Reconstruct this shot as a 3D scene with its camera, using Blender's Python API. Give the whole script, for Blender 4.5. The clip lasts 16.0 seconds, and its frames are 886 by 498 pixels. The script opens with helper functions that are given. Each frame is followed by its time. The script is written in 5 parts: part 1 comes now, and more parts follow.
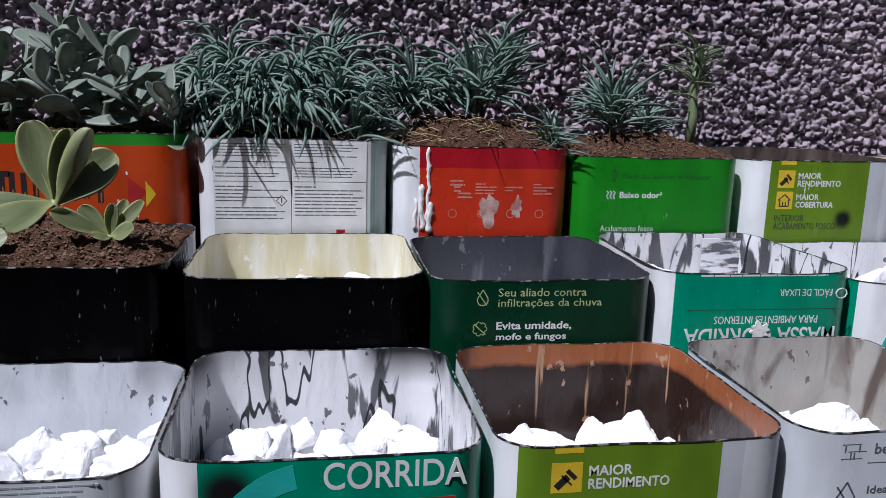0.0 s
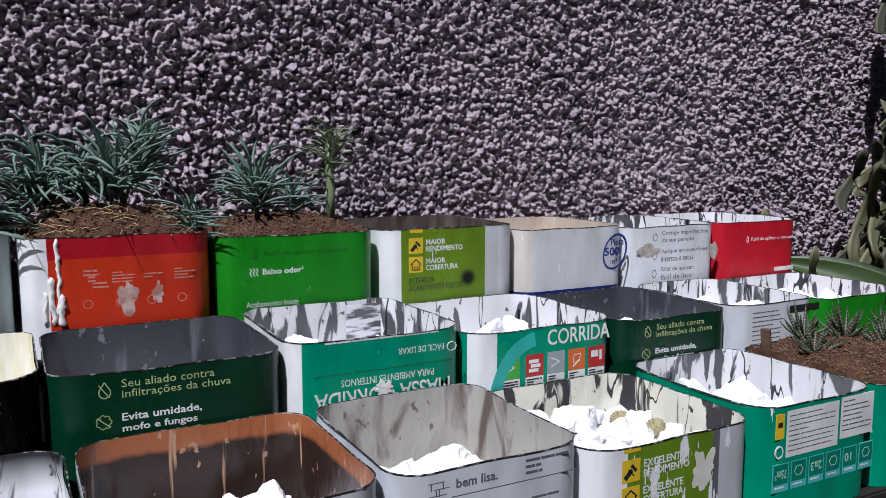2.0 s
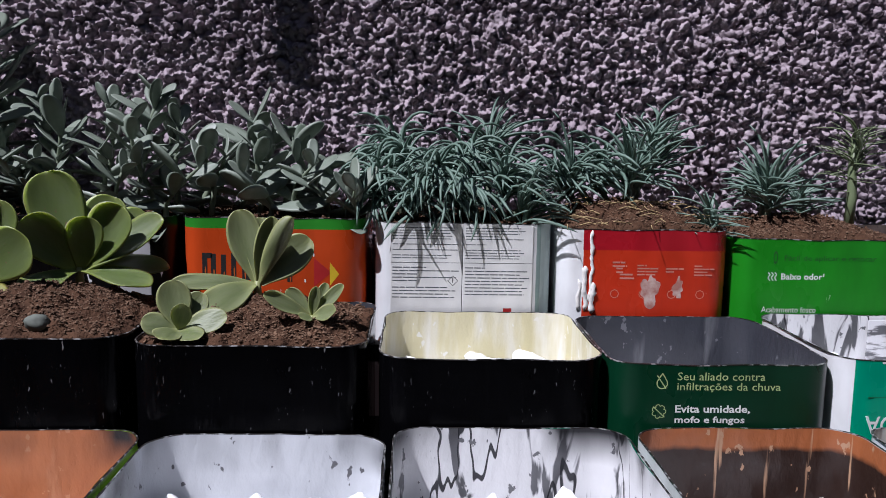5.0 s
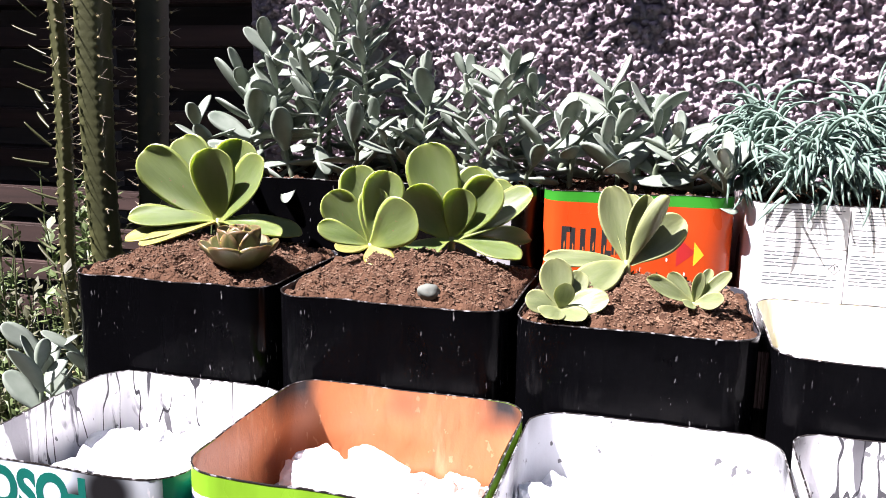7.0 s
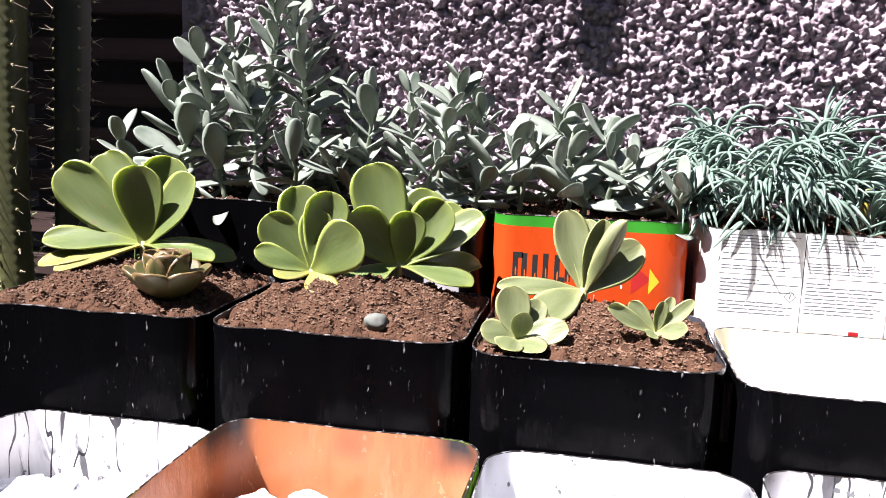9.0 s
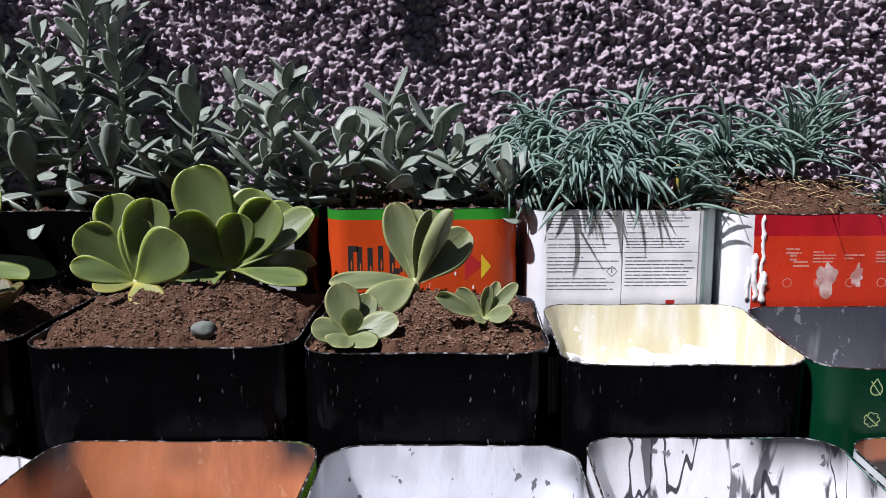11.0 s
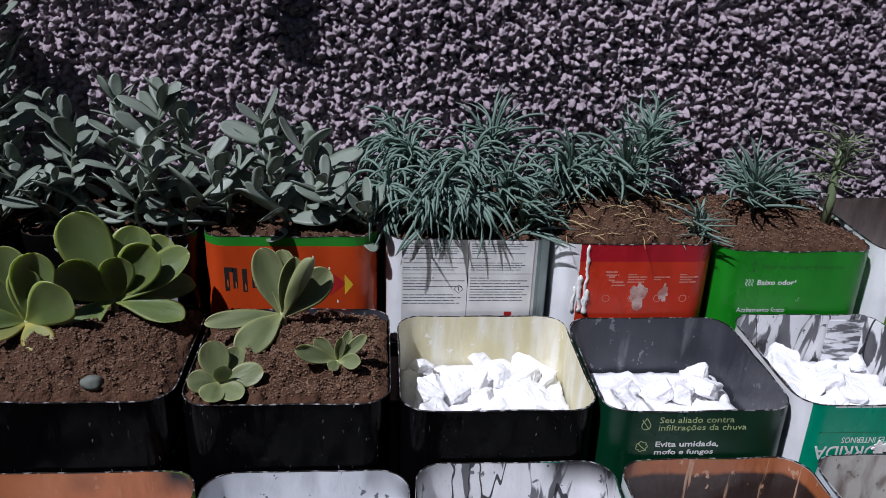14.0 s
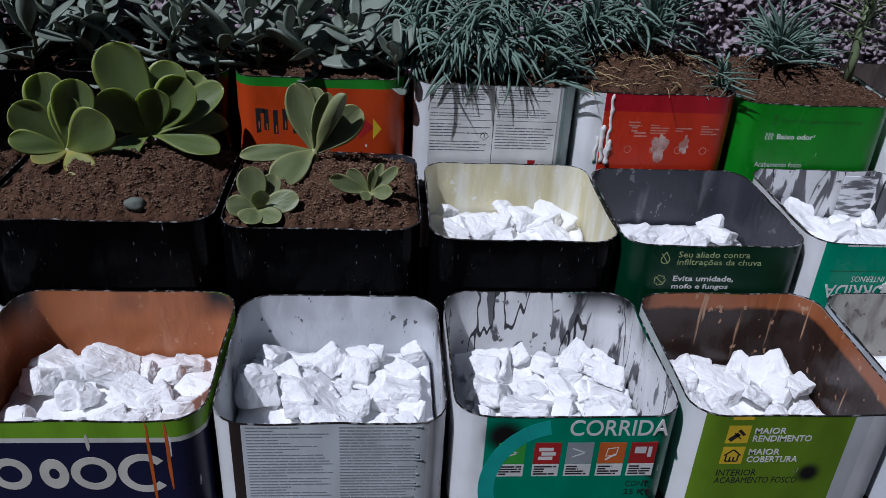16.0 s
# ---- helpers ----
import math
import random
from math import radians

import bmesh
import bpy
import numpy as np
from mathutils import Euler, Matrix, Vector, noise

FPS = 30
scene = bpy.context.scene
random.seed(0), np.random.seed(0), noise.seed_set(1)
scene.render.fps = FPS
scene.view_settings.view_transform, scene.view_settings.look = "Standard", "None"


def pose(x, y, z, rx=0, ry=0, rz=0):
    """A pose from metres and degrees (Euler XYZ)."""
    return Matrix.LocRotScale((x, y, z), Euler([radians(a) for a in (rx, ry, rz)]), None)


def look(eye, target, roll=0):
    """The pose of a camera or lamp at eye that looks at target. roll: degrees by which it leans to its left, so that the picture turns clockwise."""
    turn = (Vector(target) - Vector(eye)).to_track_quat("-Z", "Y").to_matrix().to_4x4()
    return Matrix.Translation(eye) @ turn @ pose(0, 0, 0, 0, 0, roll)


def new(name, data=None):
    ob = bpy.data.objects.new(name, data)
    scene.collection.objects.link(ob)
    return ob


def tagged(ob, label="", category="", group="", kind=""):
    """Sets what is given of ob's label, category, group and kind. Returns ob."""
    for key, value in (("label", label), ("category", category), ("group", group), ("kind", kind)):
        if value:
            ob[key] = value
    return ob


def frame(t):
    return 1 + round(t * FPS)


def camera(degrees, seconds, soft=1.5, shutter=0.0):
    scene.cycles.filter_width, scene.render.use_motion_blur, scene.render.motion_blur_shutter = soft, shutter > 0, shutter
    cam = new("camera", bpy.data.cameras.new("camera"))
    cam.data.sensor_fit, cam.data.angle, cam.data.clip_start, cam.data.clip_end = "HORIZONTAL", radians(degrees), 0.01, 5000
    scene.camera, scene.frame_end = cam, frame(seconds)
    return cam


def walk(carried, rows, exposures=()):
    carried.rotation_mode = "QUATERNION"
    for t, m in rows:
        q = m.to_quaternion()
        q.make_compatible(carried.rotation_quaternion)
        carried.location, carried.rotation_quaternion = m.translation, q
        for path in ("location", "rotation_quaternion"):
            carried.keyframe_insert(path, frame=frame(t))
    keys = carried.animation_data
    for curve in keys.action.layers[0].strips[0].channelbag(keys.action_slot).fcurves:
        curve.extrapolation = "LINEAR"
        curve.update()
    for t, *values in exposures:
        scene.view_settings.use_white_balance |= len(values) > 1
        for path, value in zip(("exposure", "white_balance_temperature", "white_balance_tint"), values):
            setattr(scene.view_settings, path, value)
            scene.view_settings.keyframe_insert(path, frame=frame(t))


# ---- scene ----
cam = camera(57.3, 16.0, soft=0.55)
PATH = [
    (0, (0.145, -0.002, 1.009), (0.453, 1.933, 0.606), 1.7),
    (0.5, (0.153, -0.024, 1.007), (0.517, 1.899, 0.595), -0.3),
    (1, (0.177, -0.034, 1.012), (0.729, 1.856, 0.662), 0.5),
    (1.5, (0.209, -0.055, 1.022), (0.96, 1.768, 0.689), 0.1),
    (2, (0.236, -0.082, 1.034), (1.174, 1.669, 0.797), -0.0),
    (2.5, (0.253, -0.127, 1.047), (1.364, 1.528, 0.881), -0.7),
    (3, (0.258, -0.131, 1.051), (1.327, 1.55, 0.871), -1.2),
    (3.5, (0.223, -0.099, 1.045), (1.06, 1.704, 0.818), -1.3),
    (4, (0.168, -0.077, 1.04), (0.746, 1.816, 0.756), -1.4),
    (4.5, (0.102, -0.054, 1.04), (0.464, 1.891, 0.753), 0.1),
    (5, (0.05, -0.037, 1.04), (0.124, 1.944, 0.778), 1.0),
    (5.2, (0.028, -0.031, 1.038), (-0.036, 1.951, 0.782), 0.3),
    (7.5, (-0.097, -0.02, 1.069), (-0.639, 1.86, 0.66), 0.9),
    (8, (-0.099, -0.014, 1.067), (-0.602, 1.889, 0.712), 1.8),
    (8.5, (-0.111, 0.005, 1.062), (-0.549, 1.928, 0.728), 2.2),
    (9, (-0.125, 0.027, 1.056), (-0.489, 1.966, 0.729), 1.9),
    (9.2, (-0.126, 0.029, 1.054), (-0.439, 1.977, 0.732), 1.5),
    (11.5, (-0.039, 0.03, 1.069), (-0.059, 1.995, 0.7), -0.2),
    (12, (-0.001, 0.034, 1.046), (0.05, 1.997, 0.663), 1.1),
    (12.5, (-0.013, 0.138, 0.985), (0.22, 2.075, 0.545), 3.3),
    (13, (0.001, 0.111, 1.089), (0.153, 2.016, 0.499), 1.5),
    (13.5, (0.025, 0.03, 1.286), (0.049, 1.879, 0.525), 1.3),
    (14, (-0.011, -0.018, 1.366), (0.148, 1.811, 0.574), 2.2),
    (14.5, (-0.034, -0.059, 1.355), (0.162, 1.723, 0.467), 2.5),
    (15, (-0.023, -0.085, 1.353), (0.163, 1.655, 0.384), 1.8),
    (15.5, (-0.037, -0.076, 1.316), (0.111, 1.658, 0.329), 3.4),
    (16, (-0.046, -0.087, 1.288), (0.11, 1.651, 0.31), 3.3),
]
EXPOSURES = [(0.0, -0.1, 5600, 18), (2.5, 0.0, 5700, 16), (4.5, 0.0, 5700, 17), (5.2, 0.15, 5700, 20), (7.3, 2.05, 6200, 24), (9.2, 1.78, 6200, 23), (11.4, 0.3, 5700, 20), (12.5, 0.1, 5600, 20), (14.0, -0.28, 5600, 18), (16.0, -0.7, 5400, 16)]
walk(cam, [(t, look(eye, target, roll)) for t, eye, target, roll in PATH], EXPOSURES)

# ---- world, sun, exposure ----
SUN_DIR = Vector((0.52, 0.40, -1.0)).normalized()
world = bpy.data.worlds.new("sky")
scene.world = world
world.use_nodes = True
wn = world.node_tree.nodes
sky = wn.new("ShaderNodeTexSky")
sky.sky_type = "NISHITA"
sky.sun_disc = False
sky.sun_elevation = math.asin(-SUN_DIR.z)
sky.sun_rotation = math.atan2(-SUN_DIR.x, -SUN_DIR.y)
world.node_tree.links.new(sky.outputs[0], wn["Background"].inputs[0])
wn["Background"].inputs[1].default_value = 0.03
sun_data = bpy.data.lights.new("sun", "SUN")
sun_data.energy, sun_data.angle, sun_data.color = 5.0, radians(0.6), (1.0, 0.96, 0.9)
sun = new("sun", sun_data)
sun.matrix_world = look((-2.0, -2.0, 4.0), Vector((-2.0, -2.0, 4.0)) + SUN_DIR)


# ---- materials ----
def node(nt, kind, **props):
    n = nt.nodes.new(kind)
    for k, v in props.items():
        if k == "operation":
            n.operation = v
        elif k == "data_type":
            n.data_type = v
        elif k == "blend_type":
            n.blend_type = v
    return n


def start(name, rough=0.6, metal=0.0, spec=0.5):
    m = bpy.data.materials.new(name)
    m.use_nodes = True
    nt = m.node_tree
    b = nt.nodes["Principled BSDF"]
    b.inputs["Roughness"].default_value = rough
    b.inputs["Metallic"].default_value = metal
    b.inputs["Specular IOR Level"].default_value = spec
    return m, nt, b


def noise_fac(nt, scale, detail=5, stretch=(1, 1, 1), lo=0.4, hi=0.6, shift=0.0, warp=0.0):
    """A stretched noise on object coordinates, sharpened between lo and hi."""
    tc = nt.nodes.new("ShaderNodeTexCoord")
    mp = nt.nodes.new("ShaderNodeMapping")
    mp.inputs["Scale"].default_value = stretch
    mp.inputs["Location"].default_value = (shift, shift * 0.7, shift * 0.3)
    n = nt.nodes.new("ShaderNodeTexNoise")
    n.inputs["Scale"].default_value = scale
    n.inputs["Detail"].default_value = detail
    n.inputs["Distortion"].default_value = warp
    r = nt.nodes.new("ShaderNodeMapRange")
    r.inputs[1].default_value, r.inputs[2].default_value = lo, hi
    nt.links.new(tc.outputs["Object"], mp.inputs["Vector"])
    nt.links.new(mp.outputs["Vector"], n.inputs["Vector"])
    nt.links.new(n.outputs["Fac"], r.inputs[0])
    return r.outputs[0], n.outputs["Fac"]


def mix(nt, fac, a, b):
    m = nt.nodes.new("ShaderNodeMix")
    m.data_type = "RGBA"
    if isinstance(fac, float):
        m.inputs["Factor"].default_value = fac
    else:
        nt.links.new(fac, m.inputs["Factor"])
    for sock, v in ((m.inputs[6], a), (m.inputs[7], b)):
        if isinstance(v, tuple):
            sock.default_value = (*v, 1)
        else:
            nt.links.new(v, sock)
    return m.outputs[2]


def bump(nt, b, height, strength, distance=0.002):
    n = nt.nodes.new("ShaderNodeBump")
    n.inputs["Strength"].default_value = strength
    n.inputs["Distance"].default_value = distance
    nt.links.new(height, n.inputs["Height"])
    nt.links.new(n.outputs[0], b.inputs["Normal"])


def plain(name, col, col2=None, rough=0.6, metal=0.0, scale=25, lo=0.3, hi=0.7, grain=400, rel=0.15, dist=0.001, spec=0.5, stretch=(1, 1, 1)):
    m, nt, b = start(name, rough, metal, spec)
    fac, _ = noise_fac(nt, scale, 5, stretch, lo, hi)
    _, fine = noise_fac(nt, grain, 3)
    col2 = col2 or tuple(c * 0.75 for c in col)
    nt.links.new(mix(nt, fac, col, col2), b.inputs["Base Color"])
    bump(nt, b, fine, rel, dist)
    return m


def varied(name, col, col2, rough=0.5, scale=40, edge=None):
    """Leaf material: two greens by noise and by object."""
    m, nt, b = start(name, rough)
    fac, _ = noise_fac(nt, scale, 3, (1, 1, 1), 0.3, 0.7)
    oi = nt.nodes.new("ShaderNodeObjectInfo")
    geo = nt.nodes.new("ShaderNodeNewGeometry")
    add = node(nt, "ShaderNodeMath", operation="ADD")
    nt.links.new(oi.outputs["Random"], add.inputs[0])
    nt.links.new(geo.outputs["Random Per Island"], add.inputs[1])
    half = node(nt, "ShaderNodeMath", operation="MULTIPLY")
    half.inputs[1].default_value = 0.5
    nt.links.new(add.outputs[0], half.inputs[0])
    one = mix(nt, half.outputs[0], col, col2)
    two = mix(nt, fac, one, tuple(c * 0.8 for c in col))
    if edge:
        at = nt.nodes.new("ShaderNodeAttribute")
        at.attribute_name = "rim"
        two = mix(nt, at.outputs["Fac"], two, edge)
        dry, _ = noise_fac(nt, 34, 5, (1, 1, 0.6), 0.58, 0.66, shift=2.7)
        two = mix(nt, dry, two, tuple(c * 0.55 for c in edge))
    nt.links.new(two, b.inputs["Base Color"])
    _, fine = noise_fac(nt, 250, 2)
    bump(nt, b, fine, 0.12, 0.001)
    return m


def paddle_skin(name, green, dusty, rim_col, rough=0.42, sub=0.3, foot=0.03):
    """Waxy leaf: green under patchy grey bloom, paler at its base, yellowish along its rim."""
    m, nt, b = start(name, rough)
    at = nt.nodes.new("ShaderNodeAttribute")
    at.attribute_name = "rim"
    tc = nt.nodes.new("ShaderNodeTexCoord")
    sep = nt.nodes.new("ShaderNodeSeparateXYZ")
    nt.links.new(tc.outputs["Object"], sep.inputs[0])
    oi = nt.nodes.new("ShaderNodeObjectInfo")
    own = mix(nt, oi.outputs["Random"], green, tuple(c * 0.72 for c in green))
    bloom, _ = noise_fac(nt, 22, 5, (1.4, 0.5, 1), 0.36, 0.72)
    col = mix(nt, bloom, own, dusty)
    low = nt.nodes.new("ShaderNodeMapRange")
    low.inputs[1].default_value, low.inputs[2].default_value = foot, 0.0
    nt.links.new(sep.outputs[1], low.inputs[0])
    col = mix(nt, low.outputs[0], col, tuple(c * 1.1 for c in rim_col))
    col = mix(nt, at.outputs["Fac"], col, rim_col)
    scar, _ = noise_fac(nt, 120, 4, (1, 1, 1), 0.7, 0.73, shift=1.9)
    col = mix(nt, scar, col, (0.16, 0.12, 0.06))
    nt.links.new(col, b.inputs["Base Color"])
    _, fine = noise_fac(nt, 60, 4, (1.5, 0.6, 1))
    bump(nt, b, fine, 0.3, 0.002)
    b.inputs["Subsurface Weight"].default_value = sub
    b.inputs["Subsurface Radius"].default_value = (0.01, 0.012, 0.004)
    b.inputs["Subsurface Scale"].default_value = 0.5
    return m


def tin_print(name, bands, zbands=(), rough=0.34, spec=0.3, wear=0.68, scratch=(0.75, 0.75, 0.76), spots=(), fine=0.0, runs=0.06):
    """Lacquered print on tin: bands of colour across x (from the left edge, in metres), and bands down from the rim."""
    m, nt, b = start(name, rough, 0.0, spec)
    tc = nt.nodes.new("ShaderNodeTexCoord")
    sep = nt.nodes.new("ShaderNodeSeparateXYZ")
    nt.links.new(tc.outputs["Object"], sep.inputs[0])

    def ramp(sock, lo, hi, stops):
        r = nt.nodes.new("ShaderNodeMapRange")
        r.inputs[1].default_value, r.inputs[2].default_value = lo, hi
        nt.links.new(sock, r.inputs[0])
        c = nt.nodes.new("ShaderNodeValToRGB")
        c.color_ramp.interpolation = "CONSTANT"
        e = c.color_ramp.elements
        while len(e) < len(stops):
            e.new(0.5)
        for k in range(len(stops), len(e)):
            e[k].color = (*stops[-1][1], 1)
        for k, (p, col) in enumerate(stops):
            e[k].position = min(1.0, max(0.0, (p - lo) / (hi - lo)))
            e[k].color = (*col, 1)
        nt.links.new(r.outputs[0], c.inputs[0])
        return c.outputs[0], r.outputs[0]

    col, _ = ramp(sep.outputs[0], -0.125, 0.125, [(x - 0.1175, c) for x, c in bands])
    for z0, z1, c, *side in zbands:
        lo = node(nt, "ShaderNodeMath", operation="GREATER_THAN")
        hi = node(nt, "ShaderNodeMath", operation="LESS_THAN")
        both = node(nt, "ShaderNodeMath", operation="MULTIPLY")
        lo.inputs[1].default_value, hi.inputs[1].default_value = z0, z1
        nt.links.new(sep.outputs[2], lo.inputs[0])
        nt.links.new(sep.outputs[2], hi.inputs[0])
        nt.links.new(lo.outputs[0], both.inputs[0])
        nt.links.new(hi.outputs[0], both.inputs[1])
        if side:
            right = node(nt, "ShaderNodeMath", operation="GREATER_THAN")
            right.inputs[1].default_value = side[0] - 0.1175
            nt.links.new(sep.outputs[0], right.inputs[0])
            all_ = node(nt, "ShaderNodeMath", operation="MULTIPLY")
            nt.links.new(both.outputs[0], all_.inputs[0])
            nt.links.new(right.outputs[0], all_.inputs[1])
            both = all_
        col = mix(nt, both.outputs[0], col, c)
    dirt, _ = noise_fac(nt, 18, 6, (1, 1, 0.4), 0.45, 0.8)
    dull = node(nt, "ShaderNodeMix", data_type="RGBA")
    dull.blend_type = "MULTIPLY"
    dull.inputs[7].default_value = (0.62, 0.6, 0.58, 1)
    nt.links.new(dirt, dull.inputs["Factor"])
    nt.links.new(col, dull.inputs[6])
    sc, _ = noise_fac(nt, 45, 8, (1.6, 1.6, 0.35), wear + 0.04, wear + 0.055, shift=len(name) * 0.37)
    col = mix(nt, sc, dull.outputs[2], scratch)
    if fine:
        thin, _ = noise_fac(nt, 260, 5, (1.3, 1.3, 0.3), fine, fine + 0.03, shift=2.2)
        patchy, _ = noise_fac(nt, 9, 3, (1, 1, 1), 0.48, 0.62, shift=4.1)
        both = node(nt, "ShaderNodeMath", operation="MULTIPLY")
        nt.links.new(thin, both.inputs[0])
        nt.links.new(patchy, both.inputs[1])
        col = mix(nt, both.outputs[0], col, (0.16, 0.16, 0.165))
    for sx_, sz_, sr_ in spots:
        # a spot of black spray paint, with a soft edge
        dv = nt.nodes.new("ShaderNodeVectorMath")
        dv.operation = "DISTANCE"
        dv.inputs[1].default_value = (sx_ - 0.1175, -0.117, sz_)
        nt.links.new(tc.outputs["Object"], dv.inputs[0])
        rg = nt.nodes.new("ShaderNodeMapRange")
        rg.interpolation_type = "SMOOTHSTEP"
        rg.inputs[1].default_value, rg.inputs[2].default_value = sr_ * 1.3, sr_ * 0.4
        nt.links.new(dv.outputs["Value"], rg.inputs[0])
        col = mix(nt, rg.outputs[0], col, (0.008, 0.008, 0.009))
    nt.links.new(col, b.inputs["Base Color"])
    gl, _ = noise_fac(nt, 12, 4, (1, 1, 0.6), 0.35, 0.65, shift=6.3)
    gloss = nt.nodes.new("ShaderNodeMapRange")
    gloss.inputs[3].default_value, gloss.inputs[4].default_value = rough * 0.6, rough * 1.35
    nt.links.new(gl, gloss.inputs[0])
    nt.links.new(gloss.outputs[0], b.inputs["Roughness"])
    _, dent = noise_fac(nt, 14, 2, (1, 1, 0.5))
    _, run_ = noise_fac(nt, 70, 4, (1, 1, 0.12), shift=3.4)
    wavy = node(nt, "ShaderNodeMath", operation="MULTIPLY_ADD")
    wavy.inputs[1].default_value = runs
    nt.links.new(run_, wavy.inputs[0])
    nt.links.new(dent, wavy.inputs[2])
    bump(nt, b, wavy.outputs[0], 0.3, 0.006)
    return m


def tin_inside(name, main, streak, amount=0.5, metal=0.0, rough=0.45, split=None, low=None, smudge=0.0, grid=30, shift=0.0, sharp=0.02, long=0.2, warp=0.0, lines=0.0):
    """Inside of a tin: paint residue with runs of bare metal or other paint. split: height from which the upper colour begins."""
    m, nt, b = start(name, rough)
    col = mix(nt, noise_fac(nt, 22, 5, (1, 1, 0.5), 0.35, 0.7, shift)[0], main, tuple(c * 0.88 for c in main))
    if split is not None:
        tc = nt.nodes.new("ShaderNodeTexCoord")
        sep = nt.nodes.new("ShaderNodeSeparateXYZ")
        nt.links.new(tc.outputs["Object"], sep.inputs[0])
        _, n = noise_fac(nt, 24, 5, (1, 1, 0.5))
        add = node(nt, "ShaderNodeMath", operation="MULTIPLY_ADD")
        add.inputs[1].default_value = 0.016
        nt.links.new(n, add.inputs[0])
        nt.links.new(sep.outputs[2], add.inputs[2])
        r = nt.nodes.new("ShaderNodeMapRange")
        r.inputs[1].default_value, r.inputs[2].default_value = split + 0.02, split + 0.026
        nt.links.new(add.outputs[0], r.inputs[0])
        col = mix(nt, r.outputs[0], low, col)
    run, _ = noise_fac(nt, grid, 4, (1.2, 1.2, long), 1 - amount - sharp, 1 - amount + sharp, shift, warp)
    col = mix(nt, run, col, streak)
    if lines:
        _, ln = noise_fac(nt, 17, 3, (1, 1, 0.2), shift=shift + 1.7, warp=0.25)
        sub_ = node(nt, "ShaderNodeMath", operation="SUBTRACT")
        sub_.inputs[1].default_value = 0.5
        ab_ = node(nt, "ShaderNodeMath", operation="ABSOLUTE")
        th_ = nt.nodes.new("ShaderNodeMapRange")
        th_.inputs[1].default_value, th_.inputs[2].default_value = lines * 1.6, lines
        nt.links.new(ln, sub_.inputs[0])
        nt.links.new(sub_.outputs[0], ab_.inputs[0])
        nt.links.new(ab_.outputs[0], th_.inputs[0])
        col = mix(nt, th_.outputs[0], col, (0.03, 0.03, 0.035))
    spot, _ = noise_fac(nt, 90, 6, (1, 1, 0.7), 0.66, 0.68, shift + 3)
    col = mix(nt, spot, col, streak)
    if smudge:
        sm, _ = noise_fac(nt, 11, 2, (1, 1, 0.6), 0.44, 0.62, shift + 5)
        tc = nt.nodes.new("ShaderNodeTexCoord")
        sep = nt.nodes.new("ShaderNodeSeparateXYZ")
        nt.links.new(tc.outputs["Object"], sep.inputs[0])
        r = nt.nodes.new("ShaderNodeMapRange")
        r.inputs[1].default_value, r.inputs[2].default_value = smudge - 0.035, smudge
        nt.links.new(sep.outputs[2], r.inputs[0])
        k = node(nt, "ShaderNodeMath", operation="MULTIPLY")
        nt.links.new(sm, k.inputs[0])
        nt.links.new(r.outputs[0], k.inputs[1])
        col = mix(nt, k.outputs[0], col, (0.015, 0.015, 0.018))
    nt.links.new(col, b.inputs["Base Color"])
    if metal:
        mm = node(nt, "ShaderNodeMath", operation="MULTIPLY")
        mm.inputs[1].default_value = metal
        nt.links.new(run, mm.inputs[0])
        nt.links.new(mm.outputs[0], b.inputs["Metallic"])
    _, fine = noise_fac(nt, 55, 5, (1, 1, 0.5), shift=shift)
    bump(nt, b, fine, 0.7, 0.004)
    return m


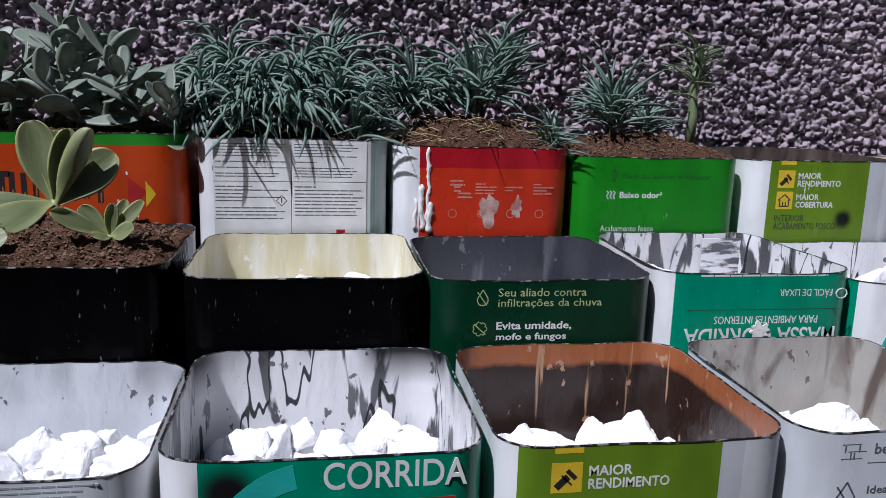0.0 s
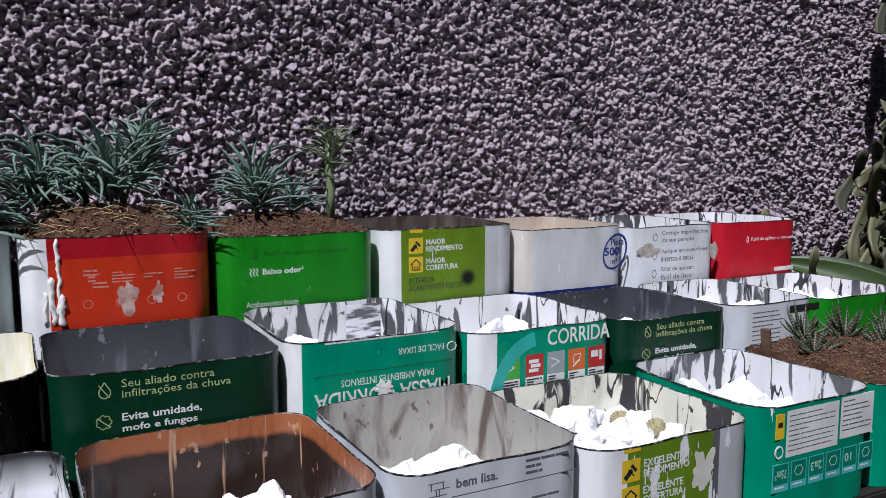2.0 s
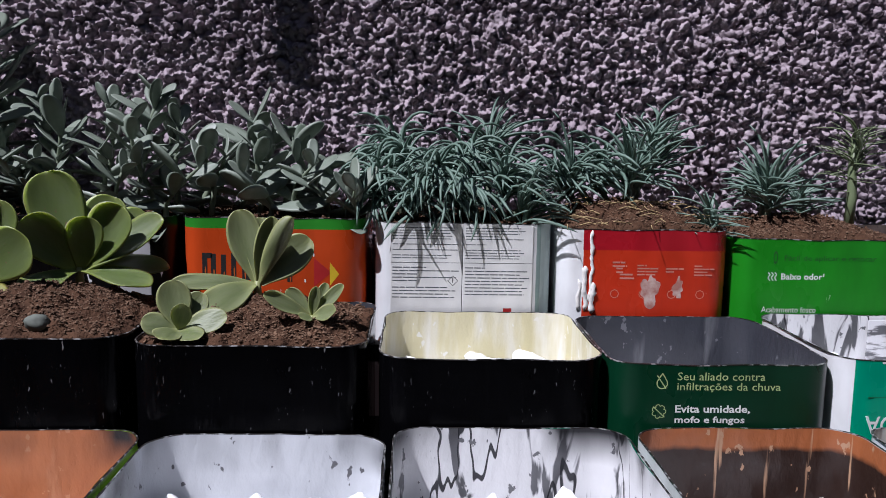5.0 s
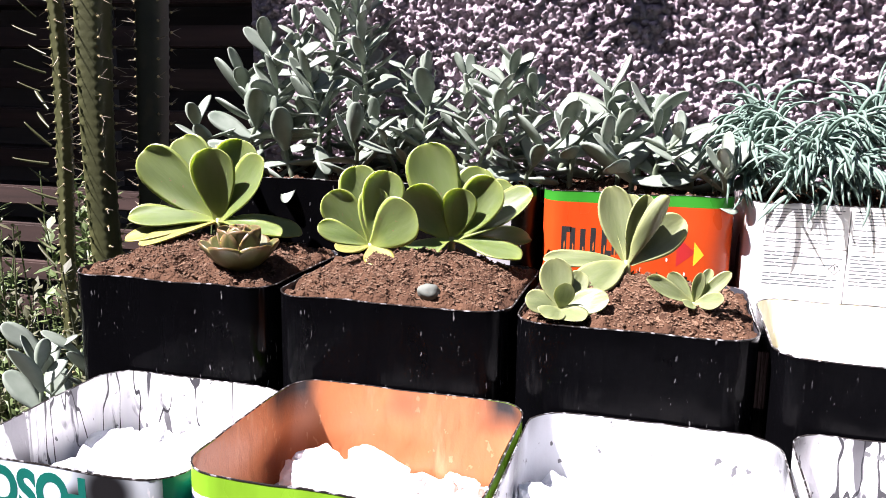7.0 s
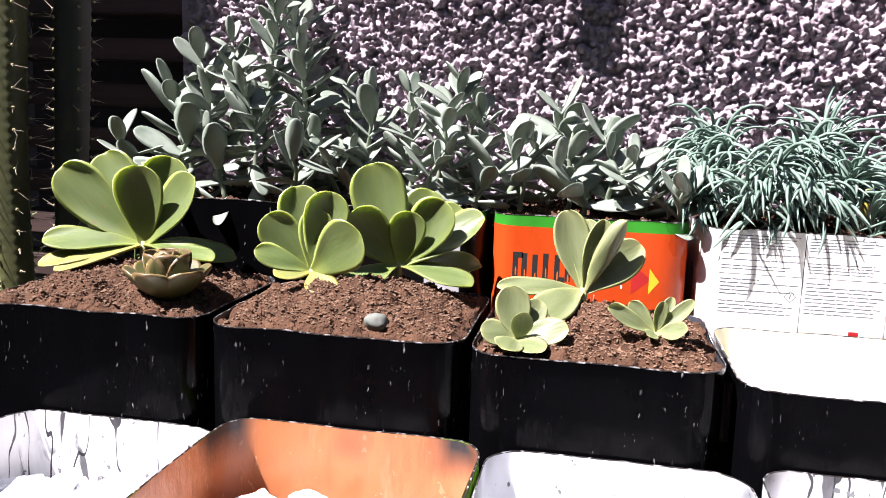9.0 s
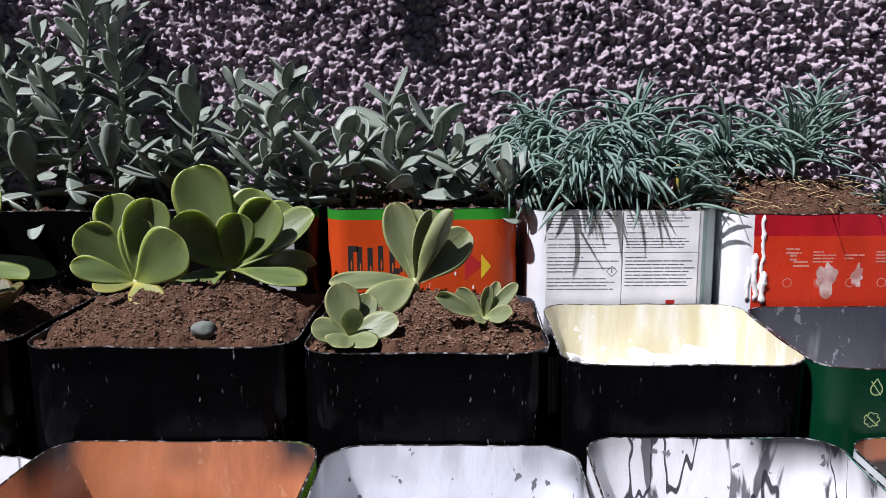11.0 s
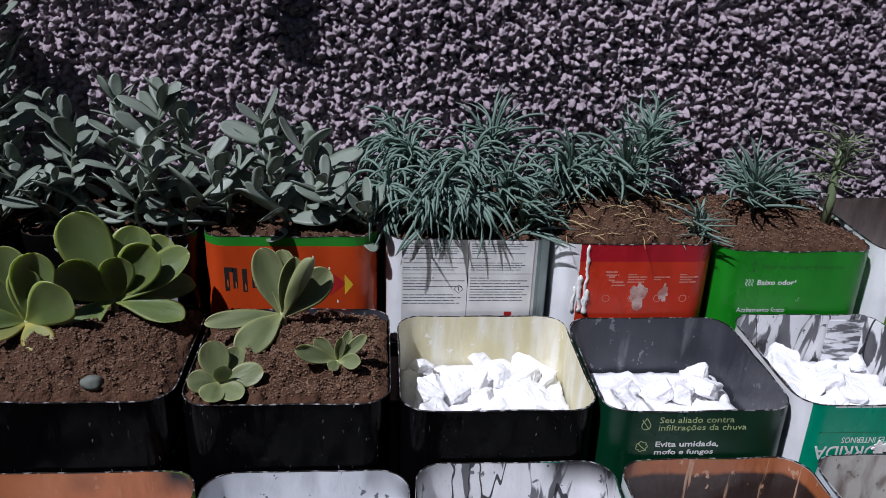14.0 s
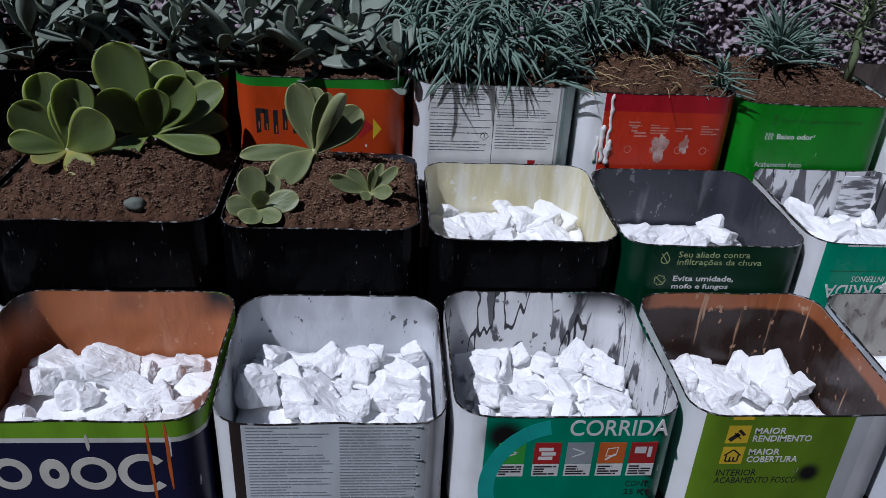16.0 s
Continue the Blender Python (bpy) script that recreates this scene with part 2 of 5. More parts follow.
WHITE, SILVER = (0.78, 0.79, 0.8), (0.5, 0.52, 0.54)
GREEN, EMERALD, DARKGREEN, OLIVE = (0.014, 0.215, 0.008), (0.0, 0.25, 0.14), (0.0015, 0.03, 0.012), (0.125, 0.225, 0.011)
BLACK, RED, ORANGE = (0.0016, 0.0016, 0.002), (0.5, 0.015, 0.015), (0.52, 0.06, 0.008)
M = {
    "white_ink": plain("white_ink", (0.78, 0.78, 0.76), rough=0.5),
    "black_ink": plain("black_ink", (0.02, 0.02, 0.02), rough=0.5),
    "grey_ink": plain("grey_ink", (0.12, 0.13, 0.14), rough=0.5),
    "pale_green_ink": plain("pale_green_ink", (0.42, 0.5, 0.22), rough=0.5),
    "dark_green_ink": plain("dark_green_ink", (0.008, 0.09, 0.012), rough=0.5),
    "green_ink": plain("green_ink", (0.06, 0.4, 0.05), rough=0.5),
    "teal_ink": plain("teal_ink", (0.03, 0.42, 0.36), rough=0.4),
    "sky_ink": plain("sky_ink", (0.1, 0.5, 0.5), rough=0.4),
    "yellow_ink": plain("yellow_ink", (0.75, 0.52, 0.02), rough=0.45),
    "red_ink": plain("red_ink", (0.42, 0.02, 0.02), rough=0.45),
    "orange_ink": plain("orange_ink", (0.6, 0.13, 0.02), rough=0.45),
    "grey_badge": plain("grey_badge", (0.33, 0.36, 0.38), rough=0.45),
    "pale_aqua_ink": plain("pale_aqua_ink", (0.35, 0.62, 0.5), rough=0.45),
    "blue_ink": plain("blue_ink", (0.02, 0.03, 0.2), rough=0.45),
    "emerald_ink": plain("emerald_ink", (0.0, 0.13, 0.1), rough=0.4),
    "emerald_field": plain("emerald_field", (0.0, 0.2, 0.13), rough=0.4),
    "faint_ink": plain("faint_ink", (0.6, 0.24, 0.18), rough=0.5),
    "cream_ink": plain("cream_ink", (0.72, 0.7, 0.62), rough=0.5),
    "plaster": plain("plaster", (0.9, 0.9, 0.9), (0.83, 0.83, 0.84), rough=0.85, scale=30, grain=120, rel=0.75, dist=0.0025, spec=0.2),
    "putty": plain("putty", (0.8, 0.79, 0.76), (0.7, 0.68, 0.64), rough=0.8, grain=120, rel=0.6, dist=0.003),
    "soil": plain("soil", (0.105, 0.055, 0.032), (0.045, 0.023, 0.014), rough=0.95, scale=45, grain=220, rel=1.0, dist=0.006, spec=0.15),
    "crumb": varied("crumb", (0.2, 0.117, 0.07), (0.055, 0.03, 0.018), rough=0.95),
    "pebble": plain("pebble", (0.15, 0.165, 0.14), (0.09, 0.1, 0.085), rough=0.8, scale=80),
    "stucco": plain("stucco", (0.39, 0.32, 0.355), (0.27, 0.22, 0.25), rough=0.62, scale=6, lo=0.35, hi=0.7, grain=260, rel=0.5, dist=0.002, spec=0.35),
    "wood": plain("wood", (0.16, 0.1, 0.06), (0.08, 0.05, 0.03), rough=0.8, scale=14, stretch=(0.2, 1, 4), grain=150, rel=0.4),
    "dark_wood": plain("dark_wood", (0.02, 0.013, 0.011), (0.01, 0.007, 0.006), rough=0.7, scale=14, stretch=(0.2, 1, 4), grain=150, rel=0.4),
    "slat_wood": plain("slat_wood", (0.06, 0.036, 0.03), (0.03, 0.019, 0.016), rough=0.55, scale=14, stretch=(0.2, 1, 4), grain=150, rel=0.4),
    "ground": plain("ground", (0.07, 0.055, 0.045), (0.03, 0.025, 0.02), rough=0.95, scale=8, grain=60, rel=0.8, dist=0.01),
    "bush_leaf": varied("bush_leaf", (0.28, 0.325, 0.265), (0.085, 0.12, 0.083), rough=0.5),
    "bush_stem": varied("bush_stem", (0.2, 0.25, 0.17), (0.14, 0.15, 0.1), rough=0.7),
    "chalk_leaf": varied("chalk_leaf", (0.19, 0.28, 0.225), (0.045, 0.09, 0.065), rough=0.55),
    "paddle_leaf": paddle_skin("paddle_leaf", (0.105, 0.155, 0.038), (0.13, 0.17, 0.066), (0.19, 0.23, 0.052), sub=0.4),
    "paddle_old": paddle_skin("paddle_old", (0.2, 0.23, 0.06), (0.24, 0.23, 0.09), (0.36, 0.31, 0.06)),
    "rosette_leaf": paddle_skin("rosette_leaf", (0.085, 0.105, 0.03), (0.105, 0.1, 0.042), (0.14, 0.08, 0.034), foot=0.012),
    "sage_leaf": paddle_skin("sage_leaf", (0.13, 0.165, 0.062), (0.18, 0.205, 0.1), (0.27, 0.29, 0.12), 0.5, 0.12),
    "stalk_leaf": varied("stalk_leaf", (0.2, 0.25, 0.13), (0.1, 0.14, 0.06), rough=0.5),
    "cactus": varied("cactus", (0.1, 0.105, 0.05), (0.036, 0.042, 0.022), rough=0.6, scale=16, edge=(0.19, 0.175, 0.09)),
    # sunlit tone put into the colour: a paler skin than cactus_dark
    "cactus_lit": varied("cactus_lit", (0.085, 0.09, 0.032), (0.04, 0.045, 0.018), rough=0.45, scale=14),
    "areole": plain("areole", (0.42, 0.38, 0.2), (0.25, 0.2, 0.1), rough=0.9),
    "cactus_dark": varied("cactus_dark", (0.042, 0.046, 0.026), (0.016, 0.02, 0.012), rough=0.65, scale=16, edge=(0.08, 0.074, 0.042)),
    "leafy": varied("leafy", (0.13, 0.24, 0.04), (0.06, 0.12, 0.02), rough=0.5),
    "ball_skin": plain("ball_skin", (0.4, 0.33, 0.18), (0.2, 0.2, 0.09), rough=0.8, scale=120),
    "spine": plain("spine", (0.3, 0.26, 0.19), rough=0.6),
    "agave": varied("agave", (0.06, 0.095, 0.028), (0.025, 0.045, 0.016), rough=0.45, scale=10),
    "herb": varied("herb", (0.12, 0.17, 0.05), (0.05, 0.08, 0.03), rough=0.55),
    "smear": plain("smear", (0.55, 0.42, 0.37), (0.36, 0.16, 0.13), rough=0.8, scale=60, lo=0.4, hi=0.6, grain=120, rel=0.6),
    "clay_smear": plain("clay_smear", (0.47, 0.43, 0.38), (0.3, 0.27, 0.23), rough=0.8, scale=60, lo=0.4, hi=0.6, grain=120, rel=0.6),
    "zebra": varied("zebra", (0.045, 0.056, 0.022), (0.025, 0.029, 0.013), rough=0.5),
    "zebra_band": plain("zebra_band", (0.36, 0.38, 0.3), rough=0.6),
    "straw": plain("straw", (0.45, 0.33, 0.16), rough=0.8),
    # dark cut metal; its pale specks paint broken highlights along the rim
    "glint_edge": plain("glint_edge", (0.035, 0.03, 0.028), (0.55, 0.55, 0.56), rough=0.35, metal=0.5, scale=130, lo=0.52, hi=0.62),
}
I = {
    "streaked": lambda s, a=0.47, z=0.0: tin_inside("streaked_tin", (0.74, 0.74, 0.75), (0.14, 0.14, 0.15), a - 0.03, 0.7, 0.32, shift=s, smudge=z, grid=30, long=0.3, warp=0.9, lines=0.005),
    "cream": lambda s: tin_inside("cream_tin", (0.68, 0.63, 0.4), (0.78, 0.77, 0.7), 0.42, shift=s, sharp=0.1),
    "slate": lambda s: tin_inside("slate_tin", (0.042, 0.045, 0.056), (0.16, 0.165, 0.18), 0.33, 0.3, 0.4, shift=s, sharp=0.06),
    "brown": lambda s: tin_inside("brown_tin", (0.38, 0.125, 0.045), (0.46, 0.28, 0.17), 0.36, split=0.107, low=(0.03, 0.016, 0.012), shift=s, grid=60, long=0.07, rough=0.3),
    "terracotta": lambda s: tin_inside("terracotta_tin", (0.44, 0.16, 0.062), (0.5, 0.24, 0.12), 0.34, shift=s, smudge=0.132, sharp=0.05),
    "grey_white": lambda s: tin_inside("grey_white_tin", (0.62, 0.64, 0.67), (0.12, 0.12, 0.13), 0.24, 0.2, 0.4, shift=s, smudge=0.128, grid=48, long=0.12),
    "stone": lambda s: tin_inside("stone_tin", (0.42, 0.4, 0.36), (0.15, 0.12, 0.1), 0.42, 0.2, 0.4, shift=s, sharp=0.07, grid=26, long=0.35, warp=0.6),
    "beige": lambda s: tin_inside("beige_tin", (0.55, 0.46, 0.36), (0.6, 0.55, 0.47), 0.35, shift=s, sharp=0.1),
    "umber": lambda s: tin_inside("umber_tin", (0.1, 0.075, 0.065), (0.06, 0.045, 0.04), 0.45, 0.3, 0.35, shift=s, sharp=0.1),
    "patchy": lambda s: tin_inside("patchy_tin", (0.75, 0.73, 0.62), (0.04, 0.04, 0.045), 0.44, 0.3, 0.4, shift=s, grid=24, long=0.35, warp=1.0, lines=0.005),
}


# ---- mesh helpers ----
def mesh_of(name, bm, *mats, smooth=False):
    me = bpy.data.meshes.new(name)
    if smooth:
        for f in bm.faces:
            f.smooth = True
    bm.to_mesh(me)
    bm.free()
    for m in mats:
        me.materials.append(m)
    return me


def part(name, bm, material, parent, label="", smooth=False, at=None):
    ob = new(name, mesh_of(name, bm, material, smooth=smooth) if isinstance(bm, bmesh.types.BMesh) else bm)
    ob.parent = parent
    if at is not None:
        ob.matrix_basis = at
    return tagged(ob, label)


def box(bm, x0, x1, y0, y1, z0, z1):
    v = [bm.verts.new(p) for p in ((x0, y0, z0), (x1, y0, z0), (x1, y1, z0), (x0, y1, z0), (x0, y0, z1), (x1, y0, z1), (x1, y1, z1), (x0, y1, z1))]
    for f in ((3, 2, 1, 0), (4, 5, 6, 7), (0, 1, 5, 4), (1, 2, 6, 5), (2, 3, 7, 6), (3, 0, 4, 7)):
        bm.faces.new([v[i] for i in f])


def boxed(*dims, bevel=0.0):
    bm = bmesh.new()
    box(bm, *dims)
    if bevel:
        bmesh.ops.bevel(bm, geom=bm.edges[:], offset=bevel, segments=2, affect="EDGES")
    return bm


def tube(bm, points, radii, sides=6):
    """A tapered tube along points, closed at both ends."""
    rings = []
    up = Vector((0.3, 0.2, 1)).normalized()
    for i, p in enumerate(points):
        d = (points[min(i + 1, len(points) - 1)] - points[max(i - 1, 0)]).normalized()
        a = d.cross(up if abs(d.dot(up)) < 0.95 else Vector((1, 0, 0))).normalized()
        b = d.cross(a)
        rings.append([bm.verts.new(p + (a * math.cos(k * math.tau / sides) + b * math.sin(k * math.tau / sides)) * radii[i]) for k in range(sides)])
    for r, s in zip(rings, rings[1:]):
        for k in range(sides):
            bm.faces.new((r[k], r[(k + 1) % sides], s[(k + 1) % sides], s[k]))
    bm.faces.new(rings[0][::-1])
    bm.faces.new(rings[-1])


def empty(name, x, y, z, turn=0.0):
    e = new(name)
    e.empty_display_size = 0.05
    e.matrix_basis = pose(x, y, z, 0, 0, turn)
    return e


# ---- ground, wall, stand ----
bm = bmesh.new()
N, SPAN = 90, 14.0
vs = []
for j in range(N + 1):
    for i in range(N + 1):
        x, y = (i / N - 0.5) * SPAN * 2, (j / N - 0.5) * SPAN * 2
        vs.append(bm.verts.new((x, y, 0.03 * noise.noise((x * 0.8, y * 0.8, 0)))))
for j in range(N):
    for i in range(N):
        a = j * (N + 1) + i
        bm.faces.new((vs[a], vs[a + 1], vs[a + N + 2], vs[a + N + 1]))
tagged(new("ground", mesh_of("ground", bm, M["ground"], smooth=True)), "bare dark earth yard with low unevenness", "ground", kind="structure")

WALL_Y, WX0, WX1, WZ1 = 1.275, -0.80, 2.34, 1.49
rng = np.random.default_rng(7)
step = 0.002
xs, zs = np.arange(WX0, WX1 + step, step), np.arange(0.66, WZ1 + step, step)
height = np.zeros((len(zs), len(xs)))
W = 5
gx, gz = np.meshgrid(np.arange(-W, W + 1) * step, np.arange(-W, W + 1) * step)
for lump in range(104000):
    ci, cj = rng.integers(W, len(xs) - W), rng.integers(W, len(zs) - W)
    ang, ra, rb, hh = rng.uniform(0, np.pi), rng.uniform(0.0036, 0.0078), rng.uniform(0.003, 0.0054), rng.uniform(0.001, 0.0125)
    if lump % 5 == 0:
        ra, rb, hh = ra * 1.3, rb * 1.3, hh * 1.5
    u, v = gx * np.cos(ang) + gz * np.sin(ang), -gx * np.sin(ang) + gz * np.cos(ang)
    power, ph = rng.uniform(1.3, 2.8), rng.uniform(0, 2 * np.pi)
    d = np.abs(u / ra) ** power + np.abs(v / rb) ** power
    blob = hh * np.clip(1.9 * (1 - d), 0, 1) ** 0.8 * (1 + 0.45 * (u * np.cos(ph) + v * np.sin(ph)) / ra)
    win = height[cj - W:cj + W + 1, ci - W:ci + W + 1]
    np.maximum(win, blob, out=win)
height += rng.uniform(-0.0009, 0.0009, height.shape)
gx, gz = np.meshgrid(xs, zs)
co = np.stack([gx + rng.uniform(-0.0008, 0.0008, gx.shape), WALL_Y - height, gz], axis=-1).reshape(-1, 3)
nx, nz = len(xs), len(zs)
ids = np.arange(nx * nz).reshape(nz, nx)
faces = np.stack([ids[:-1, :-1], ids[:-1, 1:], ids[1:, 1:], ids[1:, :-1]], axis=-1).reshape(-1, 4)
me = bpy.data.meshes.new("stucco_face")
me.from_pydata(co.tolist(), [], faces.tolist())
me.polygons.foreach_set("use_smooth", np.ones(len(faces), dtype=bool))
me.materials.append(M["stucco"])
bm = boxed(WX0, WX1, WALL_Y, WALL_Y + 0.16, 0, 1.92)
wall = tagged(new("wall_back", mesh_of("wall_back", bm, M["stucco"])), "rough grey roughcast plaster garden wall with coarse lumps", "wall", kind="structure")
face = new("roughcast_face", me)
face.parent = wall
# a board under the eave that keeps the wall's top in shade
bm = bmesh.new()
box(bm, WX0, WX1, 1.13, 1.43, 1.8, 1.83)
eave = tagged(new("eave", mesh_of("eave", bm, M["dark_wood"])), "dark timber eave board over the wall", "eave", kind="structure")
# slats out of view, added to cast narrow finger shadows on the wall
for x_, z_, w_ in ((-0.32, 1.485, 0.05), (1.30, 1.72, 0.03), (1.41, 1.74, 0.03), (1.745, 1.735, 0.035)):
    part("slat", boxed(x_ - w_ / 2, x_ + w_ / 2, 1.115, 1.128, z_, 1.83, bevel=0.003), M["dark_wood"], eave)

# the yard's far side, kept in deep shade by added roofs out of view
for nm, dims in (("wall_left", (-6.0, -0.9, 3.3, 3.45, 0, 2.9)), ("wall_right", (2.5, 6.0, 2.6, 2.75, 0, 2.9)), ("wall_side", (-6.1, -5.9, -1.0, 3.4, 0, 2.9))):
    tagged(new(nm, mesh_of(nm, boxed(*dims), M["dark_wood"])), "dark stained timber wall in the shade", "wall", kind="structure")
tagged(new("roof_left", mesh_of("roof_left", boxed(-6.0, -0.82, 1.15, 3.5, 2.2, 2.26), M["dark_wood"])), "unseen dark timber roof added to shade the yard's far side", "roof", kind="structure")
tagged(new("roof_right", mesh_of("roof_right", boxed(2.36, 6.0, 1.3, 2.8, 2.2, 2.26), M["dark_wood"])), "unseen dark timber roof added to shade the yard's far side", "roof", kind="structure")

# behind and beside the viewer: unseen dark walls, added to cut the sky's fill light
for nm, dims in (("wall_house", (-4.0, 5.0, -2.4, -2.2, 0, 3.6)), ("wall_fence", (-3.3, -3.1, -2.2, 1.4, 0, 2.6)), ("wall_far", (4.8, 5.0, -2.2, 2.6, 0, 2.8))):
    tagged(new(nm, mesh_of(nm, boxed(*dims), M["dark_wood"])), "unseen dark wall added to block sky light and reflections", "wall", kind="structure")

# slatted stack behind the wall's end
rack = tagged(empty("slatted_bench", -1.55, 1.75, 0), "dark stained slatted timber bench in shade", "bench")
for k in range(9):
    part("slat", boxed(-0.75, 0.72, -0.05, 0.05, 0.45 + k * 0.1, 0.5 + k * 0.1, bevel=0.004), M["slat_wood"], rack)
for sx in (-0.7, 0.0, 0.68):
    part("post", boxed(sx - 0.03, sx + 0.03, 0.055, 0.11, 0, 1.4, bevel=0.004), M["dark_wood"], rack)

# stepped stand
ROWS_Y, BASE = (0.53, 0.768, 1.008), (0.606, 0.68, 0.775)
stand = tagged(empty("stepped_plant_stand", 0.45, 0.88, 0), "dark brown timber plant stand with three stepped shelves", "plant stand")
for y, z in zip(ROWS_Y, BASE):
    part("shelf", boxed(-1.25, 1.27, y - 0.88 - 0.004, y - 0.88 + 0.236, z - 0.024, z - 0.001, bevel=0.003), M["dark_wood"], stand)
    for sx in (-1.2, 0.0, 1.2):
        part("leg", boxed(sx - 0.03, sx + 0.03, y - 0.88 + 0.09, y - 0.88 + 0.15, 0.0, z - 0.025, bevel=0.003), M["dark_wood"], stand)


# ---- tins ----
def outline(w, d, r, seg):
    """Rounded rectangle, counter-clockwise from the front left, with straight sides cut in pieces."""
    pts = []
    cs = ((-w / 2 + r, -d / 2 + r, 180), (w / 2 - r, -d / 2 + r, 270), (w / 2 - r, d / 2 - r, 0), (-w / 2 + r, d / 2 - r, 90))
    for k, (cx, cy, a0) in enumerate(cs):
        for i in range(6):
            a = radians(a0 + 90 * i / 5)
            pts.append(Vector((cx + r * math.cos(a), cy + r * math.sin(a))))
        nx_, ny_, na = cs[(k + 1) % 4]
        end = Vector((nx_ + r * math.cos(radians(na)), ny_ + r * math.sin(radians(na))))
        first = pts[-1].copy()
        for i in range(1, seg):
            pts.append(first.lerp(end, i / seg))
    return pts


def tin(row, x0, x1, rim, outside, inside, label, turn=0.0, dent=0.0015, depth=0.234, dy=0.0):
    """An open square paint tin, cut down, standing on its shelf. Returns it with its width and height."""
    w, z0, y0 = x1 - x0 - 0.003, BASE[row], ROWS_Y[row] + dy
    h = rim - z0
    t = tagged(empty("paint_tin", (x0 + x1) / 2, y0 + depth / 2, z0, turn), label, "paint tin", "cut-down paint tins")
    seed = x0 * 7.3 + row * 3.1
    pts, th, levels = outline(w, depth, 0.034, 7), 0.0011, 7
    bm = bmesh.new()

    def ring(inset, z, wob):
        out = []
        for p in pts:
            n = Vector((p.x / (w / 2), p.y / (depth / 2))) 
            k = max(abs(n.x), abs(n.y))
            nrm = Vector((n.x if abs(n.x) > k - 0.35 else 0, n.y if abs(n.y) > k - 0.35 else 0)).normalized()
            d = dent * noise.noise((p.x * 14 + seed, p.y * 14, z * 16)) * (0.3 + min(1.0, z / max(h, 0.01)))
            d *= 0.02 if p.y < -depth / 2 + 0.03 else 1
            q = p - nrm * (inset + abs(d) * 1.6)
            zz = z + (0.0022 * noise.noise((p.x * 17 + seed, p.y * 17, 4)) if wob else 0)
            out.append(bm.verts.new((q.x, q.y, zz)))
        return out

    outer = [ring(0, h * k / levels, k == levels) for k in range(levels + 1)]
    inner = [ring(th, max(0.0016, h * k / levels), k == levels) for k in range(levels + 1)]
    n = len(pts)
    for a, b in zip(outer, outer[1:]):
        for i in range(n):
            bm.faces.new((a[i], a[(i + 1) % n], b[(i + 1) % n], b[i]))
    for a, b in zip(inner, inner[1:]):
        for i in range(n):
            bm.faces.new((a[(i + 1) % n], a[i], b[i], b[(i + 1) % n])).material_index = 1
    bm.faces.new(outer[0][::-1])
    bm.faces.new(inner[0]).material_index = 1
    for f in bm.faces:
        f.smooth = len(f.verts) == 4
    me_ = mesh_of("body", bm, outside, inside)
    me_.set_sharp_from_angle(angle=radians(35))
    part("body", me_, None, t)
    rim_points = []
    for i in range(n):
        p = pts[i]
        rim_points.append(Vector((p.x * 0.998, p.y * 0.998, h + 0.0022 * noise.noise((p.x * 17 + seed, p.y * 17, 4)))))
    bm = bmesh.new()
    loop = []
    for p in rim_points:
        o = Vector((p.x, p.y, 0)).normalized() * 0.0006
        loop.append([bm.verts.new(p + o - Vector((0, 0, 0.0006))), bm.verts.new(p + o + Vector((0, 0, 0.0005))), bm.verts.new(p - o * 1.4 + Vector((0, 0, 0.0005))), bm.verts.new(p - o * 1.4 - Vector((0, 0, 0.0006)))])
    for i in range(n):
        a, b = loop[i], loop[(i + 1) % n]
        for k in range(4):
            bm.faces.new((a[k], b[k], b[(k + 1) % 4], a[(k + 1) % 4]))
    bmesh.ops.recalc_face_normals(bm, faces=bm.faces[:])
    part("cut_rim", bm, M["glint_edge"], t, "dark jagged cut edge with painted pale glints")
    return t, w, h, depth


# ---- print on the tins: all x from the tin's left edge and drops from its rim, in millimetres ----
def lift(t4, x, drop):
    t, w, h, d = t4
    return x / 1000 - w / 2, -d / 2 - 0.00002, h - drop / 1000


def words(t4, text, x, drop, width, high, ink, flip=False, bold=0.0):
    """A line of lettering whose box begins at x and drop; flip turns it upside down in its box."""
    cu = bpy.data.curves.new("lettering", "FONT")
    cu.body, cu.size, cu.extrude, cu.resolution_u, cu.offset = text, 1.0, 0.004, 5 if high > 15 else 2, bold
    tmp = bpy.data.objects.new("tmp", cu)
    me_ = bpy.data.meshes.new_from_object(tmp)
    bpy.data.objects.remove(tmp)
    co_ = np.empty(len(me_.vertices) * 3)
    me_.vertices.foreach_get("co", co_)
    co_ = co_.reshape(-1, 3)
    lo, hi = co_.min(axis=0), co_.max(axis=0)
    u, v = (co_[:, 0] - lo[0]) / (hi[0] - lo[0]), (co_[:, 1] - lo[1]) / (hi[1] - lo[1])
    if flip:
        u, v = 1 - u, 1 - v
    ox, oy, oz = lift(t4, x, drop)
    out_ = np.stack([ox + u * width / 1000, np.where(co_[:, 2] > 0, oy - 0.00014, oy + 0.0009), oz - high / 1000 + v * high / 1000], axis=-1)
    me_.vertices.foreach_set("co", out_.astype(np.float32).ravel())
    me_.materials.clear()
    me_.materials.append(M[ink])
    return part("lettering", me_, None, t4[0], "printed words: " + text.lower())


def patch(t4, name, x, drop, width, high, ink, proud=0.4, label=""):
    ox, oy, oz = lift(t4, x, drop)
    return part(name, boxed(ox, ox + width / 1000, oy - proud / 5000, oy + 0.0009, oz - high / 1000, oz), M[ink], t4[0], label)


